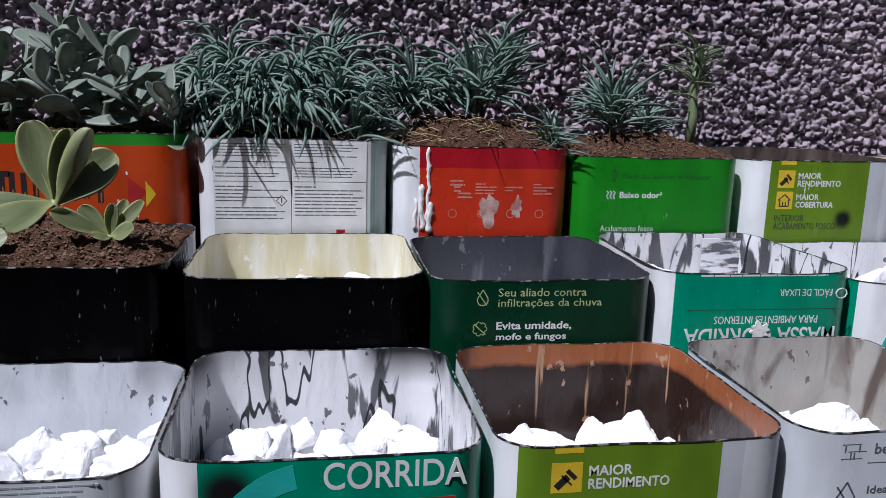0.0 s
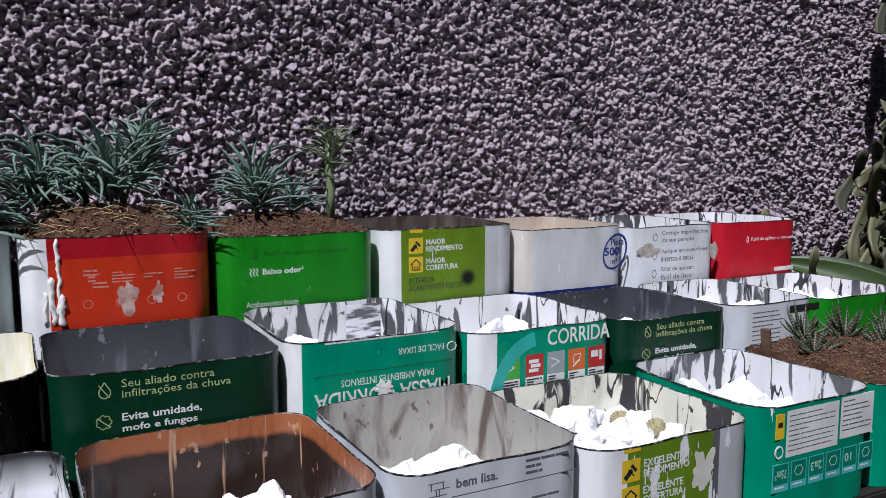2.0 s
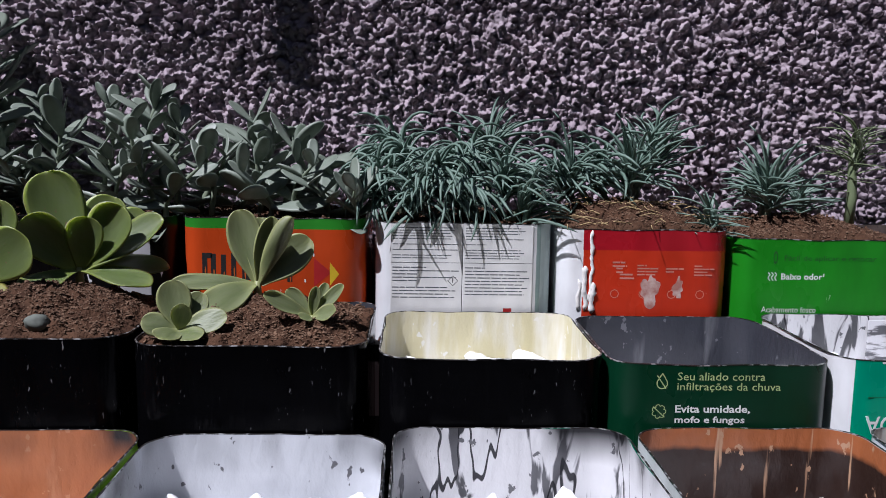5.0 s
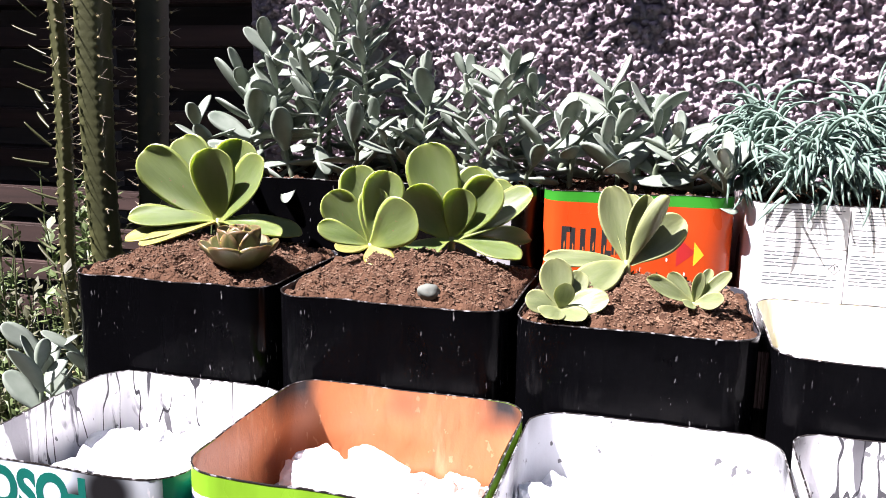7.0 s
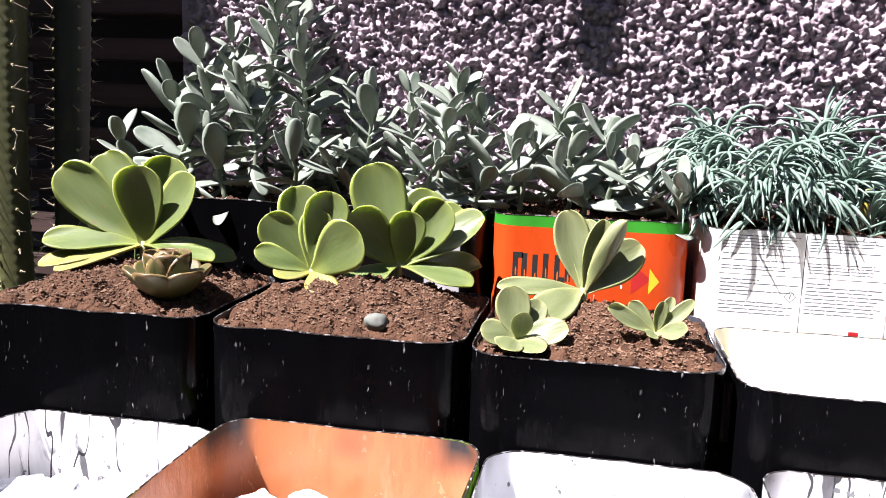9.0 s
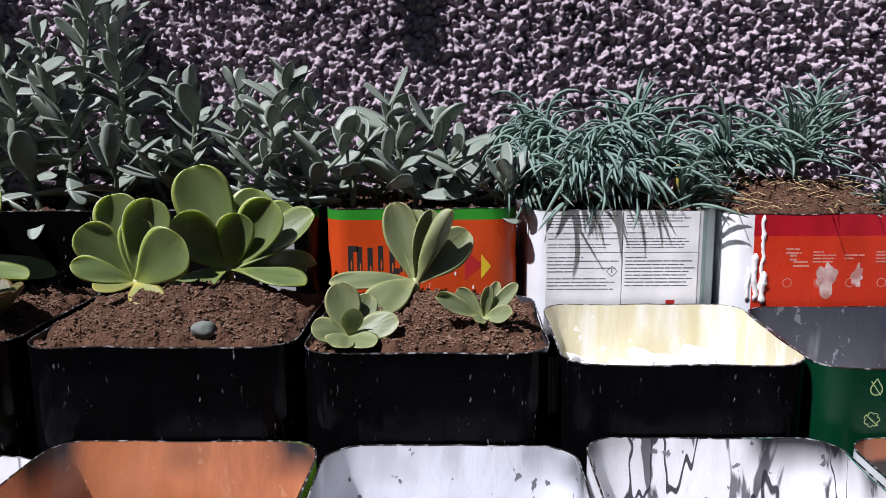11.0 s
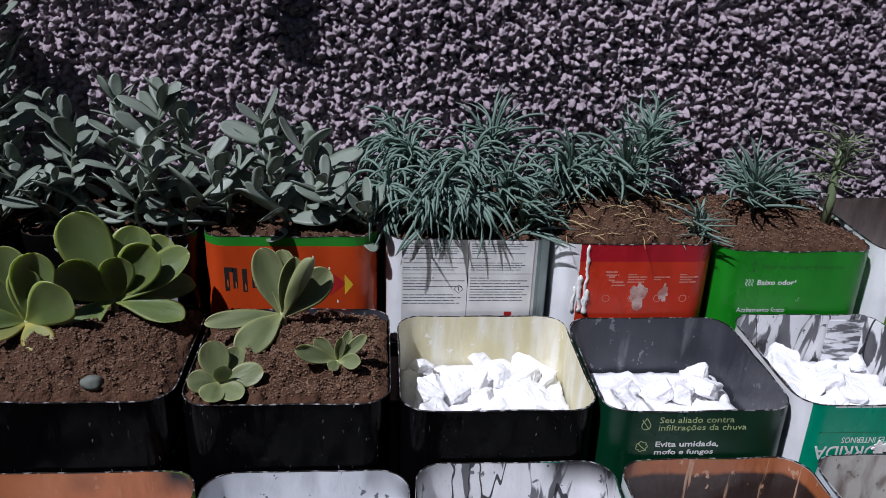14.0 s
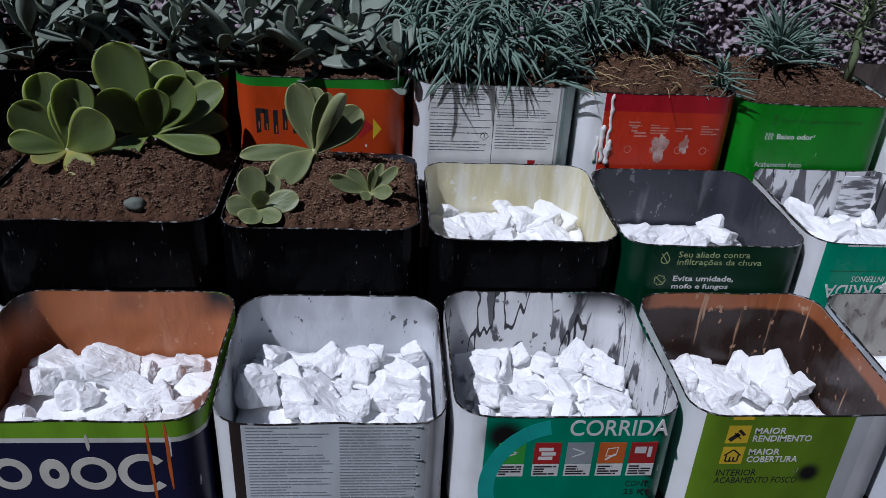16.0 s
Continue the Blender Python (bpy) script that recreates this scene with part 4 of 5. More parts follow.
words(t, "FOSCO", 10, 6, 140, 42, "emerald_ink", True, 0.04)
t = T["f7"]
patch(t, "seal", 24, 8, 14, 30, "yellow_ink")
patch(t, "seal_mark", 27, 18, 8, 6, "black_ink", 0.8)
hoop(t, "round_seal", 31, 54, 7, 8, 2, "white_ink")
patch(t, "data_panel", 42, 6, 92, 56, "white_ink")
bars(t, 46, 12, 84, 8, 6, "grey_ink", thick=0.2)
patch(t, "data_panel", 138, 4, 62, 52, "white_ink")
bars(t, 142, 9, 54, 7, 6, "grey_ink", thick=0.25)
for k in range(6):
    patch(t, "info_tile", 22 + k * 31, 68, 27, 34, "sky_ink", 0.2)
    patch(t, "info_field", 23.2 + k * 31, 69.2, 24.6, 24, "emerald_field", 0.4)
    bars(t, 26 + k * 31, 96, 18, 1, 5, "white_ink", seed=k, thick=0.4)
    if k in (0, 2, 4):
        words(t, {0: "75m²", 2: "2a3", 4: "10"}[k], 25.5 + k * 31, 76, 20 if k < 4 else 13, 11, "pale_aqua_ink", True, 0.02)
    else:
        hoop(t, "tile_icon", 35.5 + k * 31, 81, 8, 7, 1.3, "pale_aqua_ink", sides=6)
t = T["f8"]
for k, (one_, two_) in enumerate((("Dispensa fundo", "preparador"), ("Ótima", "cobertura"), ("Parede fosca", "TINTA ACRÍLICA"))):
    words(t, one_, 60, 8 + 38 * k, 5.2 * len(one_), 9, "pale_aqua_ink")
    words(t, two_, 60, 19 + 38 * k, 5.2 * len(two_), 10, "pale_aqua_ink")
    hoop(t, "line_icon", 46, 14 + 38 * k, 6, 7, 1, "sky_ink", sides=8)
blot(t, "white_scrape", 40, 55, 13, 24, "sky_ink", 0.7, 0.4, 3)
for k, x_ in enumerate((160, 176, 190)):
    blot(t, "paint_run", x_, 50 + 8 * k, 2.5, 45 - 9 * k, "white_ink", 0.9, 0.3, k)
t = T["m8"]
bars(t, 40, 12, 70, 9, 7, "grey_ink", thick=0.2)
bars(t, 40, 78, 100, 4, 7, "grey_ink", thick=0.2)
patch(t, "dark_panel", 122, 8, 70, 12, "black_ink")
t = T["m9"]
patch(t, "dark_panel", 160, 8, 60, 14, "black_ink")
bars(t, 163, 10, 50, 2, 6, "white_ink", thick=0.3)
t = T["f6"]
blot(t, "white_scrape", 152, 44, 14, 20, "cream_ink", 0.8, 0.8, 7)
blot(t, "white_scrape", 62, 84, 10, 22, "cream_ink", 0.8, 0.8, 2)

# the tin's seam panel, with runs of filler drawn sideways
t, w, h, d = T["m5"]
c = t.matrix_basis.translation
part("seam_panel", boxed(0.655 - c.x, 0.715 - c.x, d / 2 - 0.008, d / 2 - 0.005, 0.02, h - 0.006), tin_inside("drawn_filler", (0.72, 0.72, 0.74), (0.16, 0.16, 0.17), 0.47, 0.5, 0.35, shift=2.6, grid=26, long=5.0, sharp=0.05), t, "silver seam panel with sideways smears")
# ---- broken plaster in the tins ----
def chunk_mesh(seed):
    """A broken lump of plaster: a hull of scattered points, with crumbled edges."""
    r = random.Random(seed)
    bm = bmesh.new()
    sx, sy, sz = r.uniform(0.017, 0.032), r.uniform(0.014, 0.024), r.uniform(0.009, 0.016)
    corners = [Vector((a * r.uniform(0.6, 1.05), b * r.uniform(0.6, 1.05), c * r.uniform(0.7, 1.05))) for a in (-1, 1) for b in (-1, 1) for c in (-1, 1)]
    for _ in range(r.randint(2, 4)):
        v = Vector((r.uniform(-1, 1), r.uniform(-1, 1), r.uniform(-1, 1)))
        corners.append(v * (r.uniform(0.95, 1.12) / max(abs(v.x), abs(v.y), abs(v.z))))
    for v in corners:
        bm.verts.new((v.x * sx, v.y * sy, v.z * sz))
    res = bmesh.ops.convex_hull(bm, input=bm.verts[:])
    junk = [e for e in res["geom_interior"] if isinstance(e, bmesh.types.BMVert)]
    if junk:
        bmesh.ops.delete(bm, geom=junk, context="VERTS")
    bmesh.ops.bevel(bm, geom=bm.edges[:], offset=0.0012, segments=1, affect="EDGES", clamp_overlap=True)
    bmesh.ops.triangulate(bm, faces=bm.faces[:])
    for _ in range(3):
        bmesh.ops.subdivide_edges(bm, edges=[e for e in bm.edges if e.calc_length() > 0.005], cuts=1)
        bmesh.ops.triangulate(bm, faces=bm.faces[:])
    off = Vector((seed * 1.3, 0, 0))
    for v in bm.verts:
        v.co += v.co.normalized() * (0.004 * noise.noise(v.co * 60 + off) + 0.0016 * noise.noise(v.co * 190 + off) + 0.0009 * noise.noise(v.co * 480 + off))
    return mesh_of("plaster_chunk", bm, M["plaster"])


CHUNKS = [chunk_mesh(s) for s in range(14)]


def heap(t4, drop, count=0.6, seed=0, bulge=0.006):
    """A bed of rubble with loose chunks of plaster on it."""
    t, w, h, d = t4
    c = t.matrix_basis.translation
    z0 = c.z + h - drop
    bm = bmesh.new()
    n = 26
    grid_ = {}
    for j in range(n + 1):
        for i in range(n + 1):
            x, y = (i / n - 0.5) * (w - 0.014), (j / n - 0.5) * (d - 0.014)
            z = bulge * math.cos(x * 12) * math.cos(y * 12) - 0.004 + 0.006 * noise.noise((x * 45 + seed, y * 45, 0)) + 0.005 * noise.noise((x * 110 + seed, y * 110, 2.0))
            cut = 0.03 if abs(x) > w / 2 - 0.012 and abs(y) > d / 2 - 0.012 else 0
            grid_[i, j] = bm.verts.new((x * (1 - cut * 2.2), y * (1 - cut * 2.2), z))
    for j in range(n):
        for i in range(n):
            bm.faces.new((grid_[i, j], grid_[i + 1, j], grid_[i + 1, j + 1], grid_[i, j + 1]))
    edge = [e for e in bm.edges if len(e.link_faces) == 1]
    ext = bmesh.ops.extrude_edge_only(bm, edges=edge)["geom"]
    for v in ext:
        if isinstance(v, bmesh.types.BMVert):
            v.co.z = -(h - drop) + 0.003
    bed = new("plaster_rubble", mesh_of("plaster_rubble", bm, M["plaster"], smooth=True))
    bed.matrix_basis = Matrix.Translation((c.x, c.y, z0))
    tagged(bed, "white crushed plaster rubble filling the tin", "plaster rubble", kind="stuff")
    r = random.Random(seed + 50)
    side = 6 if count > 0.7 else 5
    k = 0
    for j in range(side):
        for i in range(side):
            k += 1
            if r.random() > count:
                continue
            s = r.choice((0.65, 0.8, 0.95, 1.05, 1.2))
            lx, ly = w / 2 - 0.008 - 0.034 * s, d / 2 - 0.008 - 0.034 * s
            x = max(-lx, min(lx, ((i + 0.5 + r.uniform(-0.35, 0.35)) / side - 0.5) * (w - 0.03)))
            y = max(-ly, min(ly, ((j + 0.5 + r.uniform(-0.35, 0.35)) / side - 0.5) * (d - 0.03)))
            ob = new("plaster_chunk", r.choice(CHUNKS))
            ob.matrix_basis = pose(c.x + x, c.y + y, z0 + 0.006 + r.uniform(0, 0.012), r.uniform(-40, 40), r.uniform(-35, 35), r.uniform(0, 360)) @ Matrix.Scale(s, 4)
            tagged(ob, "broken lump of white plaster lying in a tin", "plaster lump", "plaster lumps")


for k, (key, drop) in enumerate((("f0", 0.062), ("f1", 0.052), ("f2", 0.052), ("f3", 0.054), ("f4", 0.056), ("f5", 0.046), ("f6", 0.04), ("f7", 0.05),
                                        ("m3", 0.056), ("m4", 0.056), ("m5", 0.048), ("m6", 0.044), ("m7", 0.046), ("m8", 0.036), ("m9", 0.03),
                                        ("b6", 0.09), ("b7", 0.11), ("b8", 0.08), ("b9", 0.07))):
    heap(T[key], drop + 0.016 + {"m3": 0.003, "m4": 0.014, "m5": 0.008, "m7": 0.014, "f1": 0.022, "f4": 0.034, "f5": 0.034, "f2": 0.012, "f3": 0.02}.get(key, 0), {"f": 0.84, "m": 0.52, "b": 0.3}[key[0]], k * 3.7)

# a large lump leaning in the white tin's corner
lump_ = new("plaster_chunk", CHUNKS[3])
lump_.matrix_basis = pose(-0.184, 0.655, T["f2"][0].matrix_basis.translation.z + T["f2"][2] - 0.055, 62, 12, 30) @ Matrix.Scale(1.25, 4)
tagged(lump_, "large broken lump of white plaster leaning in a tin", "plaster lump", "plaster lumps")


# ---- soil ----
def soil_in(t4, drop, seed, bulge=0.014, crumbs=420):
    t, w, h, d = t4
    c = t.matrix_basis.translation
    z0 = c.z + h - drop
    bm = bmesh.new()
    n = 84
    pts = {}

    def top(x, y):
        return (bulge * max(0, 1 - (x / (w / 2)) ** 2) * max(0, 1 - (y / (d / 2)) ** 2) + 0.007 * noise.noise((x * 22 + seed, y * 22, 0))
                + 0.008 * noise.noise((x * 60 + seed, y * 60, 3)) + 0.0055 * noise.noise((x * 140 + seed, y * 140, 5)) + 0.003 * noise.noise((x * 320 + seed, y * 320, 7)))

    for j in range(n + 1):
        for i in range(n + 1):
            x, y = (i / n - 0.5) * (w - 0.006), (j / n - 0.5) * (d - 0.006)
            cx, cy = w / 2 - 0.034, d / 2 - 0.034
            if abs(x) > cx and abs(y) > cy:
                ex, ey = abs(x) - cx, abs(y) - cy
                l, m_ = math.hypot(ex, ey), max(ex, ey)
                if l > 0:
                    x, y = math.copysign(cx + ex * m_ / l, x), math.copysign(cy + ey * m_ / l, y)
            pts[i, j] = bm.verts.new((x, y, top(x, y)))
    for j in range(n):
        for i in range(n):
            bm.faces.new((pts[i, j], pts[i + 1, j], pts[i + 1, j + 1], pts[i, j + 1]))
    edge = [e for e in bm.edges if len(e.link_faces) == 1]
    for v in bmesh.ops.extrude_edge_only(bm, edges=edge)["geom"]:
        if isinstance(v, bmesh.types.BMVert):
            v.co.z = -(h - drop) + 0.003
    ob = new("soil", mesh_of("soil", bm, M["soil"], smooth=True))
    ob.matrix_basis = Matrix.Translation((c.x, c.y, z0))
    tagged(ob, "reddish brown crumbly potting soil heaped in a tin", "soil", kind="stuff")
    r = random.Random(seed)
    verts, faces_ = [], []
    for _ in range(int(crumbs * 1.9)):
        x, y = r.uniform(-0.48, 0.48) * (w - 0.02), r.uniform(-0.48, 0.48) * (d - 0.02)
        s = r.uniform(0.0007, 0.0016) if r.random() < 0.93 else r.uniform(0.0016, 0.0028)
        b = Vector((x, y, top(x, y) + s * 0.3))
        base_ = len(verts)
        ca, sa = math.cos(x * 9000), math.sin(x * 9000)
        for v in ((1, 0, r.uniform(-0.5, 0.5)), (-1, r.uniform(-0.4, 0.4), 0.3), (r.uniform(-0.5, 0.5), 1, 0), (0, -1, r.uniform(-0.3, 0.5)), (r.uniform(-0.6, 0.6), r.uniform(-0.6, 0.6), 0.75), (0, 0, -0.8)):
            verts.append(b + Vector((v[0] * ca - v[1] * sa, v[0] * sa + v[1] * ca, v[2])) * s * r.uniform(0.6, 1.2) * (1.25 if v[0] else 0.95))
        faces_ += [tuple(base_ + i for i in f) for f in ((0, 2, 4), (2, 1, 4), (1, 3, 4), (3, 0, 4), (2, 0, 5), (1, 2, 5), (3, 1, 5), (0, 3, 5))]
    me_ = bpy.data.meshes.new("soil_crumbs")
    me_.from_pydata([tuple(v) for v in verts], [], faces_)
    me_.materials.append(M["crumb"])
    cr = new("soil_crumbs", me_)
    cr.parent = ob
    return lambda wx, wy: z0 + top(wx - c.x, wy - c.y)


S = {k: soil_in(T[k], d, 3.3 * i, b, n) for i, (k, d, b, n) in enumerate((("m0", 0.004, 0.032, 3600), ("m1", 0.004, 0.036, 3800), ("m2", 0.006, 0.028, 3800), ("b0", 0.008, 0.01, 400), ("b1", 0.008, 0.01, 400),
                                                                           ("b2", 0.008, 0.012, 900), ("b3", 0.008, 0.012, 700), ("b4", 0.004, 0.034, 2600), ("b5", 0.003, 0.024, 2600), ("f8", 0.003, 0.026, 2600), ("f9", 0.003, 0.024, 2200)))}


# ---- plants ----
def leaf_mesh(name, L, Wd, Th, mat_, bend=0.0, cup=0.0, wide_at=0.62, neck=0.25, nu=14, nv=8, wave=0.0, point=False):
    """A thick leaf along +Y from the origin, its upper face to +Z. bend: how far the tip rises; cup: how far the sides rise."""
    bm = bmesh.new()
    rim = bm.verts.layers.float.new("rim")
    top, bot = [], []
    for i in range(nu + 1):
        s = 1 - (1 - i / nu) ** 1.7
        if s < wide_at:
            q = s / wide_at
            half = neck + (1 - neck) * math.sin(q * math.pi / 2) ** 1.3
        else:
            q = (s - wide_at) / (1 - wide_at)
            half = max(0.0, 1 - q ** 1.5) if point else math.sqrt(max(0.0, 1 - q ** 2.2))
        half *= Wd / 2
        zc = bend * L * s * s
        rt, rb = [], []
        for j in range(nv + 1):
            u = j / nv * 2 - 1
            x = half * u
            th = Th * math.sqrt(max(0.0, 1 - u * u)) * (0.35 + 0.65 * min(1, 2.2 * (1 - s))) * min(1, half / (Wd * 0.12) if Wd else 1)
            zz = zc + cup * half * u * u + wave * half * u * math.sin(5 * s + 2 * u)
            rt.append(bm.verts.new((x, L * s, zz + th * 0.5)))
            rb.append(bm.verts.new((x, L * s, zz - th * 0.5)))
            rt[-1][rim] = rb[-1][rim] = max(abs(u) ** 6, s ** 14)
        top.append(rt)
        bot.append(rb)
    for i in range(nu):
        for j in range(nv):
            bm.faces.new((top[i][j], top[i][j + 1], top[i + 1][j + 1], top[i + 1][j]))
            bm.faces.new((bot[i][j + 1], bot[i][j], bot[i + 1][j], bot[i + 1][j + 1]))
    bmesh.ops.remove_doubles(bm, verts=bm.verts[:], dist=0.00005)
    return mesh_of(name, bm, mat_, smooth=True)


def leaf_at(parent, me_, at, azim, rise, roll=0.0, scale=1.0):
    """azim: compass degrees in which the leaf points (0 is +Y, towards the wall); rise: degrees above level."""
    ob = new("leaf", me_)
    ob.parent = parent
    ob.matrix_basis = Matrix.Translation(at) @ Euler((0, 0, radians(-azim))).to_matrix().to_4x4() @ Euler((radians(rise), 0, 0)).to_matrix().to_4x4() @ Euler((0, radians(roll), 0)).to_matrix().to_4x4() @ Matrix.Scale(scale, 4)
    return ob


PAD = [leaf_mesh("paddle", 0.1, wd, 0.0056, M["paddle_leaf"], b, c, wide_at=0.7, neck=0.2, nv=12, wave=wv) for b, c, wv, wd in ((0.12, 0.26, 0.08, 0.075), (0.26, 0.36, -0.06, 0.071), (-0.12, 0.2, 0.12, 0.07))]
ROS = leaf_mesh("rosette_leaf", 0.05, 0.042, 0.008, M["rosette_leaf"], 0.25, 0.3, wide_at=0.6, neck=0.45)
OVAL = [leaf_mesh("oval_leaf", 0.058, 0.026, 0.004, M["bush_leaf"], b, c, wide_at=0.56, neck=0.3, nu=9, nv=4) for b, c in ((0.05, 0.2), (-0.12, 0.1), (0.18, 0.2))]


def stemmed(name, x, y, z, h, mat_, label, cat, radius=0.006, lean=(0, 0)):
    p = tagged(empty(name, x, y, z), label, cat)
    bm = bmesh.new()
    tube(bm, [Vector((lean[0] * s * s, lean[1] * s * s, -0.012 + (h + 0.012) * s)) for s in (0, 0.35, 0.7, 1)], [radius, radius * 0.9, radius * 0.8, radius * 0.6], 8)
    part("stem", bm, mat_, p, smooth=True)
    return p


def leaf_toward(parent, me_, length, at, reach, wide, face, yaw=13):
    """Sets a leaf whose tip lies at reach (across, towards the viewer, up) from its foot; face: how far its upper side turns to the viewer."""
    turn = Matrix.Rotation(radians(yaw), 4, "Z")
    d = (turn @ Vector((reach[0], -reach[1], reach[2]))) / 1000
    n = turn @ Vector((0, -face, 1 - abs(face)))
    y = d.normalized()
    x = y.cross(n).normalized()
    z = x.cross(y)
    k = d.length / length
    m = Matrix((x * (wide / 75), y * k, z * k)).transposed().to_4x4()
    ob = new("leaf", me_)
    ob.parent = parent
    ob.matrix_basis = Matrix.Translation(at) @ m
    return ob


LAB = "pale green succulent with broad upright paddle leaves in soil"
SAGES = [leaf_mesh("sage_leaf", 0.1, 0.075, 0.0046, M["sage_leaf"], b, c, wide_at=0.6, neck=0.2, nv=12, wave=0.1) for b, c in ((0.1, 0.3), (-0.12, 0.15))]
OLD = [leaf_mesh("old_paddle", 0.1, 0.075, 0.005, M["paddle_old"], -0.05, 0.1)]
# each leaf: mesh, reach across, towards the viewer and up, width, face, in millimetres
PADDLES = (
    (-0.671, 0.93, 0.034, "paddle_succulent", LAB, PAD, (
        (0, -98, -26, 88, 62, 0.8), (1, 2, -8, 98, 64, 0.8), (0, 70, 4, 84, 56, 0.5), (0, -55, -50, 104, 62, 0.8), (1, 30, -40, 98, 66, 0.85),
        (2, 92, 52, 4, 42, 0.25), (2, -104, 30, 18, 46, 0.4), (2, 104, -20, -8, 50, 0.35), (0, -16, -55, 92, 60, 0.8), (9, -104, 46, -14, 40, 0.3), (9, -80, 60, -18, 36, 0.25))),
    (-0.436, 0.885, 0.024, "paddle_succulent", LAB, PAD, (
        (0, -50, -6, 62, 46, 0.75), (1, -18, -36, 86, 54, 0.8), (0, 56, 22, 52, 60, 0.75), (1, 22, -20, 86, 54, 0.8), (2, -54, 24, 30, 34, 0.5), (0, 6, -10, 70, 40, 0.8), (9, 22, 42, -14, 38, 0.35), (9, -34, 34, 4, 28, 0.4))),
    (-0.348, 0.935, 0.03, "paddle_succulent", LAB, PAD, (
        (0, -34, -28, 114, 66, 0.8), (1, -56, 8, 64, 54, 0.7), (1, 56, -6, 72, 58, 0.65), (0, 98, 0, 54, 46, 0.45), (2, 80, 46, -2, 44, 0.3), (0, 34, -40, 82, 54, 0.8), (2, -52, 50, -10, 46, 0.35), (1, 14, -2, 66, 46, 0.8), (2, 96, -30, 8, 48, 0.35), (0, 70, -40, 60, 50, 0.6))),
    (-0.133, 0.915, 0.03, "paddle_succulent", "sage green succulent with tall narrow paddle leaves in soil", SAGES, (
        (0, -20, -28, 84, 42, 0.8), (0, 6, -40, 72, 36, 0.8), (0, 40, 20, 78, 27, -0.5), (0, 60, -16, 50, 44, 0.7), (1, -90, 20, 14, 26, 0.45), (1, -56, 54, -12, 42, 0.5), (0, 18, -6, 80, 30, 0.8))),
    (-0.193, 0.803, 0.01, "small_paddle_succulent", "small sage green rosette succulent in soil", SAGES, (
        (0, -8, -14, 50, 36, 0.85), (0, 4, 10, 32, 22, 0.9), (1, 44, 12, 18, 30, 0.55), (1, -34, 10, 14, 28, 0.55), (1, -16, 34, 4, 30, 0.4), (1, 18, 34, 2, 28, 0.4), (0, 22, -18, 34, 28, 0.7))),
    (-0.059, 0.835, 0.012, "small_paddle_succulent", "small sprouting succulent with folded leaves in soil", SAGES, (
        (0, -52, 6, 24, 22, 0.5), (0, -26, -10, 28, 20, 0.6), (0, 4, 0, 34, 14, 0.7), (0, 34, 4, 34, 16, 0.5), (0, 24, 24, 10, 20, 0.6), (0, 16, -12, 34, 14, 0.7), (1, -12, 22, 6, 16, 0.5))),
)
for x, y, h, kind_, lab_, pool_, leaves_ in PADDLES:
    key = "m0" if x < -0.514 else "m1" if x < -0.24 else "m2"
    p = stemmed(kind_, x, y, S[key](x, y), h * 0.7, M["sage_leaf"], lab_, "succulent", 0.006 if h > 0.02 else 0.0045)
    for k, across, near_, up_, wide_, face_ in leaves_:
        leaf_toward(p, OLD[0] if k == 9 else pool_[k], 0.1, (across * 0.00005, -near_ * 0.00005, h * 0.55), (across, near_, up_), wide_, face_)
p = stemmed("rosette_succulent", -0.578, 0.822, S["m0"](-0.578, 0.822) - 0.012, 0.006, M["rosette_leaf"], "olive green rounded rosette succulent in soil", "succulent", 0.008)
for ring_, (n_, e, s) in enumerate(((6, 24, 1.0), (6, 48, 0.92), (5, 66, 0.78), (3, 80, 0.6))):
    for k in range(n_):
        leaf_at(p, ROS, (0, 0, 0.008 + 0.005 * ring_), k * 360 / n_ + ring_ * 31, e, 0, s * 1.15)
bm = bmesh.new()
bmesh.ops.create_icosphere(bm, subdivisions=3, radius=1)
for v in bm.verts:
    v.co = Vector((v.co.x * 0.013, v.co.y * 0.01, v.co.z * 0.009)) * (1 + 0.2 * noise.noise(v.co * 1.6))
stone = new("pebble", mesh_of("pebble", bm, M["pebble"], smooth=True))
stone.location = (-0.333, 0.79, S["m1"](-0.333, 0.79) + 0.005)
tagged(stone, "smooth grey-green pebble lying on the soil", "pebble")


def bush_shoot(x, y, z, h, seed, lean=(0, 0), size=1.0, pairs=None):
    """An upright stem with opposite oval leaves."""
    r = random.Random(seed)
    e = tagged(empty("oval_leaf_succulent", x, y, z), "grey-green succulent shoot with oval leaves, rooted in soil", "succulent", "oval-leaved shoots")
    line = [Vector((lean[0] * s * s + 0.006 * math.sin(5 * s + seed), lean[1] * s * s + 0.005 * math.cos(4 * s + seed), -0.01 + (h + 0.01) * s)) for s in (0, 0.2, 0.4, 0.6, 0.8, 1)]
    bm = bmesh.new()
    tube(bm, line, [0.0042, 0.004, 0.0037, 0.0033, 0.0028, 0.0018], 6)
    part("stem", bm, M["bush_stem"], e, smooth=True)
    pairs = pairs or max(5, int(h / 0.014))
    for k in range(pairs):
        s = 0.12 + 0.88 * k / (pairs - 1)
        f = s * 5
        i = min(4, int(f))
        at = line[i].lerp(line[i + 1], f - i)
        tw = k * 88 + r.uniform(-25, 25)
        for q in (0, 180):
            if s < 0.3 and r.random() < 0.3:
                continue
            rise = 6 + 46 * s + r.uniform(-30, 20) - (30 if s < 0.3 else 0)
            leaf_at(e, r.choice(OVAL), at, tw + q + r.uniform(-15, 15), rise, r.uniform(-45, 45), size * (r.uniform(0.7, 1.2) * (1.0 if s < 0.85 else 0.75)))
    return e


